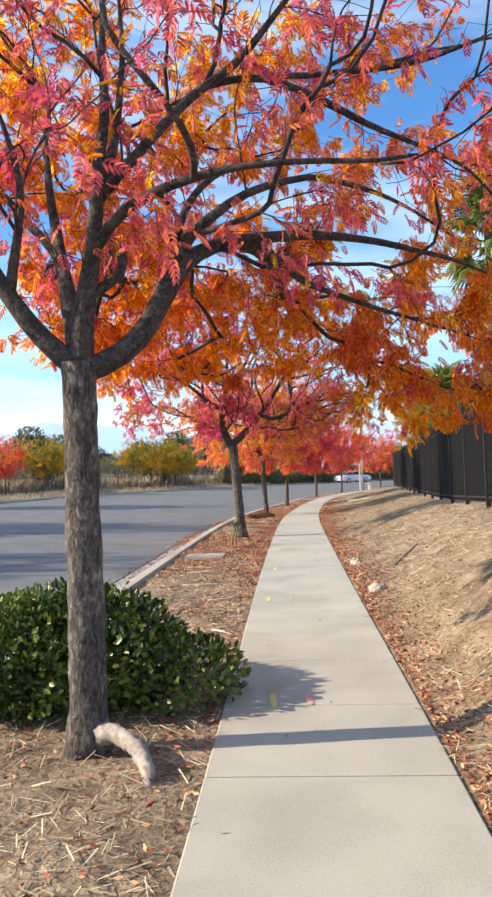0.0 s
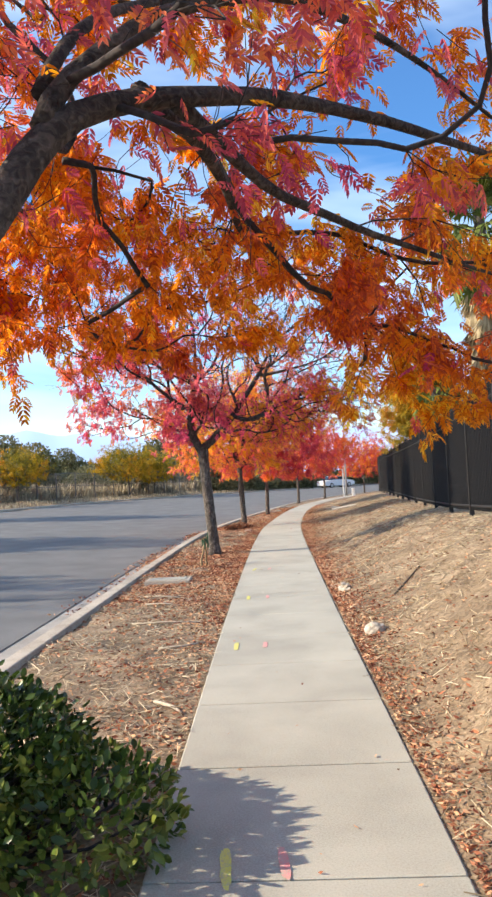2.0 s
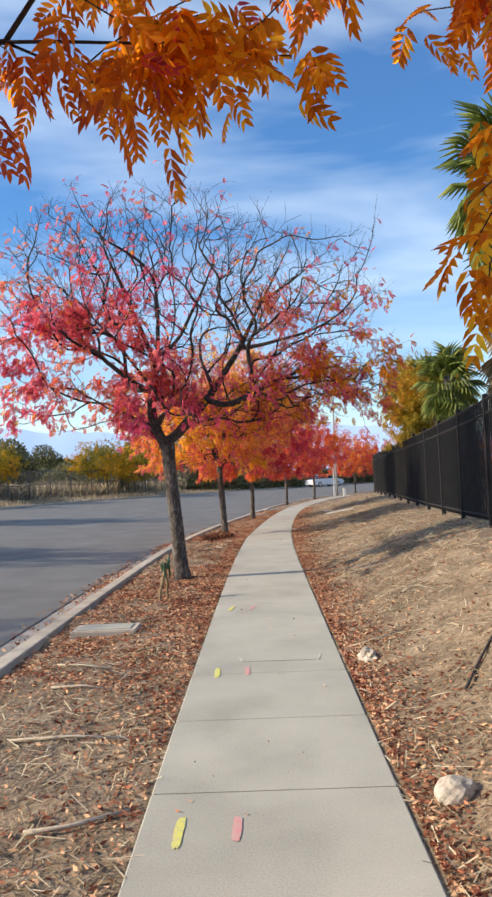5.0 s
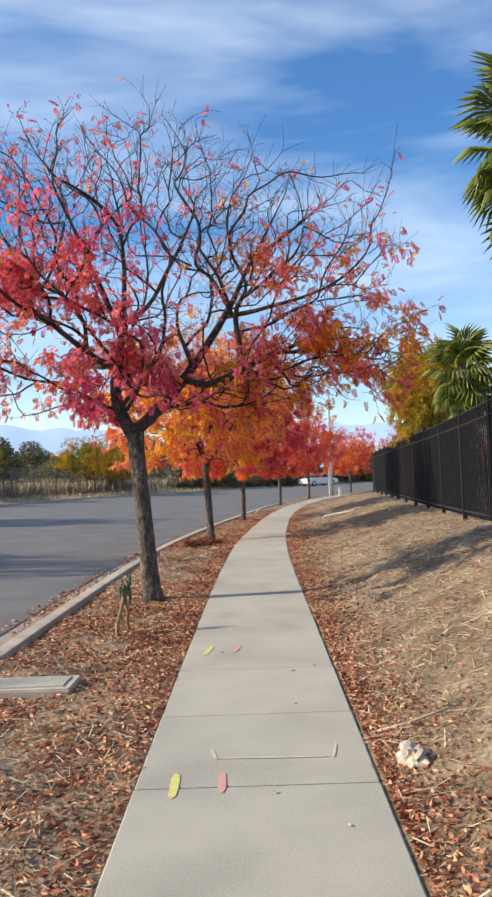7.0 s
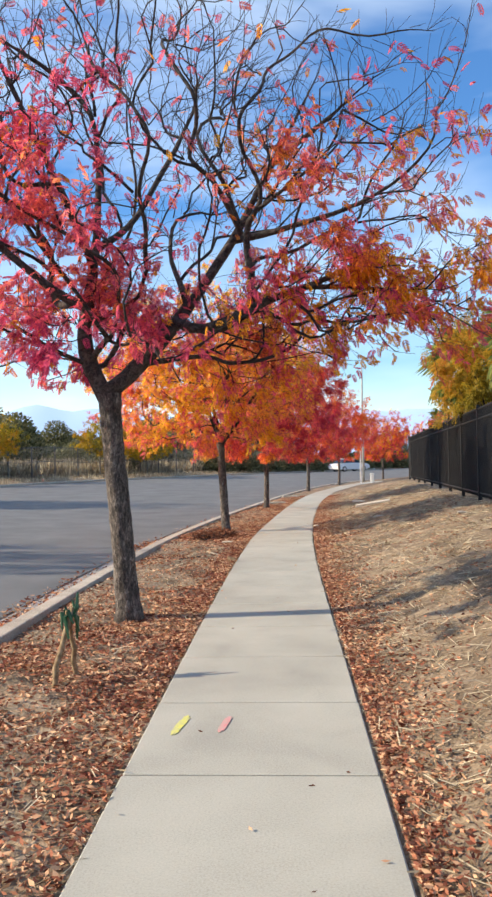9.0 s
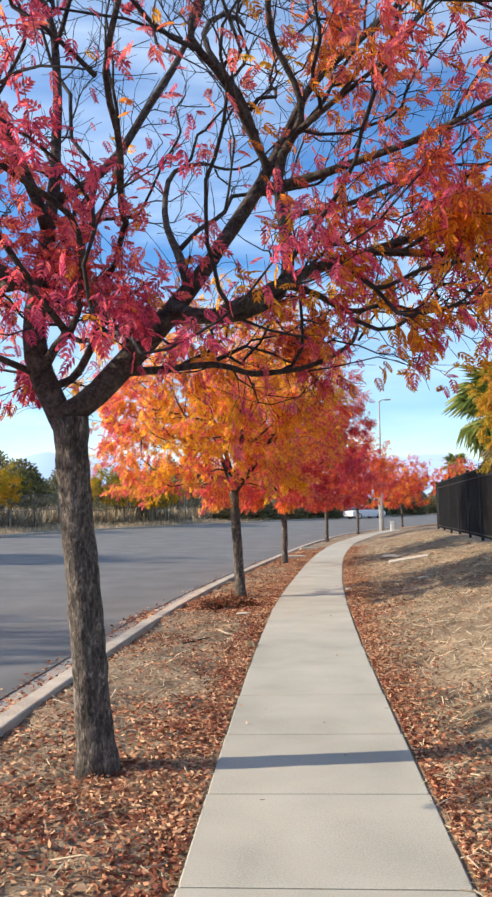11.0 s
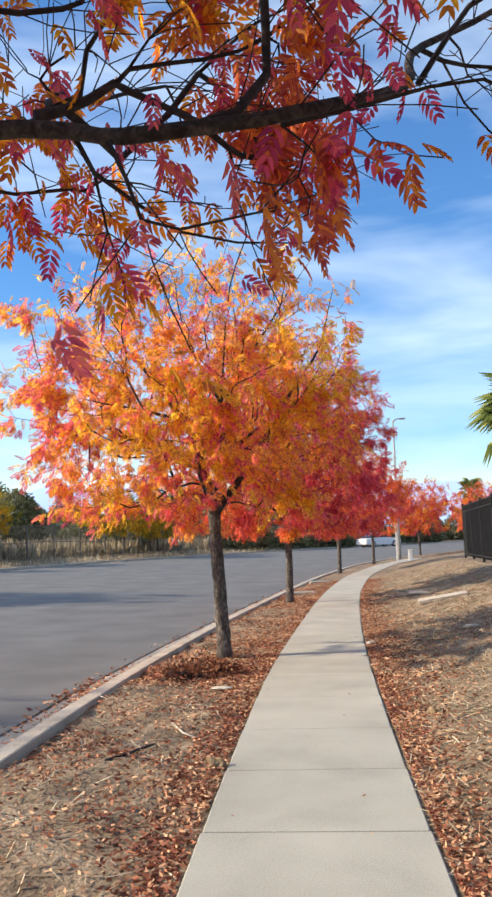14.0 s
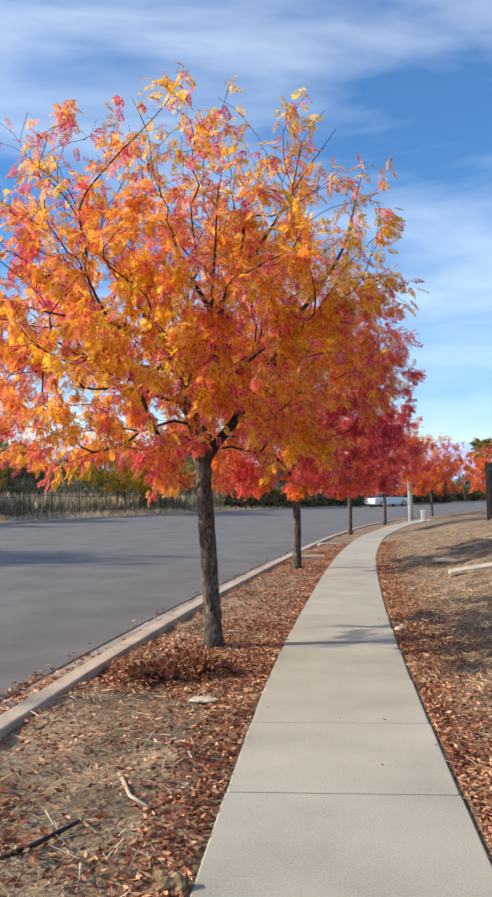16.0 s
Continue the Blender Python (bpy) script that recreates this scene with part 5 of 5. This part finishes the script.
CHALK = material("pale chalk scrawl", [(0.40, 0.375, 0.31), (0.56, 0.53, 0.46)], 30.0, 0.9, 0.2, 120)
mark("pale chalk stroke across the footpath", CHALK, -0.02, 12.42, 0.62, 0.022, 88, 301)
mark("short pale chalk stroke on the footpath", CHALK, 0.33, 12.5, 0.2, 0.02, -8, 302)
mark("short pale chalk stroke on the footpath", CHALK, -0.34, 12.5, 0.16, 0.02, 12, 303)

# ---- lamp post, sign post and hydrant by the bend ----
LAMP_GREY = material("grey galvanised pole", [(0.30, 0.29, 0.27), (0.42, 0.41, 0.39)], 5.0, 0.45, 0.1, 60)
lamp = empty("street_lamp", Matrix.Translation((4.75, 66.5, -0.45)), "tall slim grey street lamp by the bend", "street lamp")
v, f = tube([(0, 0, -0.2), (0, 0, 3), (0.02, 0, 6), (0.05, 0, 8.6)], [0.09, 0.08, 0.065, 0.05], 10)
piece("pole", mesh_of("pole", v, f, LAMP_GREY, True), lamp)
v, f = tube([(0.05, 0, 8.5), (0.2, 0, 8.68), (0.5, 0, 8.72)], [0.045, 0.04, 0.035], 8)
piece("arm", mesh_of("arm", v, f, LAMP_GREY, True), lamp)
part("lamp_head", box(0.45, 0.2, 0.1, 0.04, (0.62, 0, 8.7)), LAMP_GREY, lamp)
post = empty("sign_post", Matrix.Translation((4.35, 63.9, -0.45)), "white post with a small sign beside the path", "sign post")
part("post", box(0.11, 0.11, 2.9, 0.02, (0, 0, 1.35)), POLE_WHITE, post)
part("sign", box(0.2, 0.03, 0.3, 0.01, (0, -0.08, 2.45)), POLE_WHITE, post)
hydrant = empty("hydrant", Matrix.Translation((5.05, 63.4, -0.42)), "short pale utility pedestal near the white post", "hydrant")
part("body", box(0.24, 0.24, 0.6, 0.05, (0, 0, 0.28)), POLE_WHITE, hydrant)
part("cap", box(0.3, 0.3, 0.1, 0.04, (0, 0, 0.6)), POLE_WHITE, hydrant)

# ---- white car on the far bend ----
PAINT = material("white car paint", [(0.74, 0.74, 0.74), (0.8, 0.8, 0.8)], 3.0, 0.25, 0.0, 30)
GLASS = material("dark tinted car glass", [(0.012, 0.014, 0.016), (0.02, 0.022, 0.025)], 3.0, 0.08, 0.0, 30)
RUBBER = material("black tyre rubber", [(0.012, 0.012, 0.012), (0.025, 0.025, 0.025)], 9.0, 0.85, 0.2, 60)
RIM = material("alloy rim", [(0.4, 0.4, 0.42), (0.55, 0.55, 0.56)], 4.0, 0.35, 0.0, 30, metal=0.9)
TAIL = material("red lamp plastic", [(0.35, 0.01, 0.01), (0.5, 0.02, 0.02)], 4.0, 0.3, 0.0, 30)
car = empty("car", pose(6.0, 101, float(road_z(6.0, 101.0)), 0, 0, 35), "white saloon car on the far bend of the road", "car")
SIDE = [(-2.25, 0.32), (-2.3, 0.62), (-2.2, 0.86), (-1.5, 0.95), (-0.7, 0.98), (1.0, 0.94), (1.9, 0.84), (2.25, 0.66), (2.28, 0.35), (1.85, 0.24), (-1.85, 0.24)]
bm = bmesh.new()
loops = []
for w, k in ((-0.9, 0.94), (-0.86, 1.0), (0.86, 1.0), (0.9, 0.94)):
    loops.append([bm.verts.new((x * k, w, 0.58 + (z - 0.58) * k)) for x, z in SIDE])
for a, b in zip(loops, loops[1:]):
    for i in range(len(SIDE)):
        bm.faces.new((a[i], a[(i + 1) % len(SIDE)], b[(i + 1) % len(SIDE)], b[i]))
bm.faces.new(loops[0][::-1])
bm.faces.new(loops[-1])
bmesh.ops.recalc_face_normals(bm, faces=bm.faces)
part("body", bm, PAINT, car)
for nm, mat, grow_by, lift in (("window_band", GLASS, 0.0, 0.0), ("roof", PAINT, 0.03, 0.40)):
    bm = bmesh.new()
    low = [(-1.75, 0.95), (1.15, 0.93)] if nm == "window_band" else [(-1.0, 1.36), (0.35, 1.36)]
    top = [(-1.05, 1.37), (0.4, 1.37)] if nm == "window_band" else [(-0.9, 1.44), (0.25, 1.44)]
    lw, tw = (0.82, 0.66) if nm == "window_band" else (0.68, 0.58)
    vsx = [bm.verts.new((x, w, z)) for (x, z), w in ((low[0], -lw), (low[1], -lw), (low[1], lw), (low[0], lw))] + [bm.verts.new((x, w, z)) for (x, z), w in ((top[0], -tw), (top[1], -tw), (top[1], tw), (top[0], tw))]
    for q in ((0, 1, 5, 4), (1, 2, 6, 5), (2, 3, 7, 6), (3, 0, 4, 7), (4, 5, 6, 7), (3, 2, 1, 0)):
        bm.faces.new([vsx[i] for i in q])
    bmesh.ops.bevel(bm, geom=bm.edges[:], offset=0.03, segments=2, affect="EDGES")
    part(nm, bm, mat, car)
for x in (-1.35, 1.38):
    for w in (-0.8, 0.8):
        v, f = tube([(x, w - 0.11, 0.31), (x, w - 0.09, 0.31), (x, w + 0.09, 0.31), (x, w + 0.11, 0.31)], [0.28, 0.32, 0.32, 0.28], 18)
        tyre = piece("wheel", mesh_of("wheel", v, f, RUBBER, True), car)
        v, f = tube([(x, w - 0.118, 0.31), (x, w + 0.118, 0.31)], [0.2, 0.2], 14)
        piece("rim", mesh_of("rim", v, f, RIM), tyre)
for w in (-0.68, 0.68):
    part("tail_light", box(0.05, 0.3, 0.14, 0.02, (-2.24, w, 0.72)), TAIL, car)

# ---- hills with painted haze ----
HILL = bpy.data.materials.new("hills with painted blue haze")
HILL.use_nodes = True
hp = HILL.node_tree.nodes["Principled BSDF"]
# haze of distance put into the blue base colour and a steady glow
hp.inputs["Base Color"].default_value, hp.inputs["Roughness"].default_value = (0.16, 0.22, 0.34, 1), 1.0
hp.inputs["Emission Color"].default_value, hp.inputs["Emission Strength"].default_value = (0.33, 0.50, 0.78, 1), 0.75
ang = np.radians(np.linspace(-60, 70, 160))
ridge = 150 + 45 * wobble(ang * 60, ang * 0, 14, 2) + 14 * wobble(ang * 60, ang, 2.2, 5) + 60 * np.clip(-ang, -0.5, 1)
hx, hy = np.sin(ang) * 2600, np.cos(ang) * 2600
verts = [(x, y, -40) for x, y in zip(hx, hy)] + [(x * 1.05, y * 1.05, h * 0.6) for x, y, h in zip(hx, hy, ridge)] + [(x * 1.15, y * 1.15, h) for x, y, h in zip(hx, hy, ridge)]
k = len(ang)
faces = [(r * k + i, (r + 1) * k + i, (r + 1) * k + i + 1, r * k + i + 1) for r in range(2) for i in range(k - 1)]
tagged(new("backdrop", mesh_of("backdrop", verts, faces, HILL, True)), "line of distant hills, blue haze painted in and glowing", "hills", kind="structure")
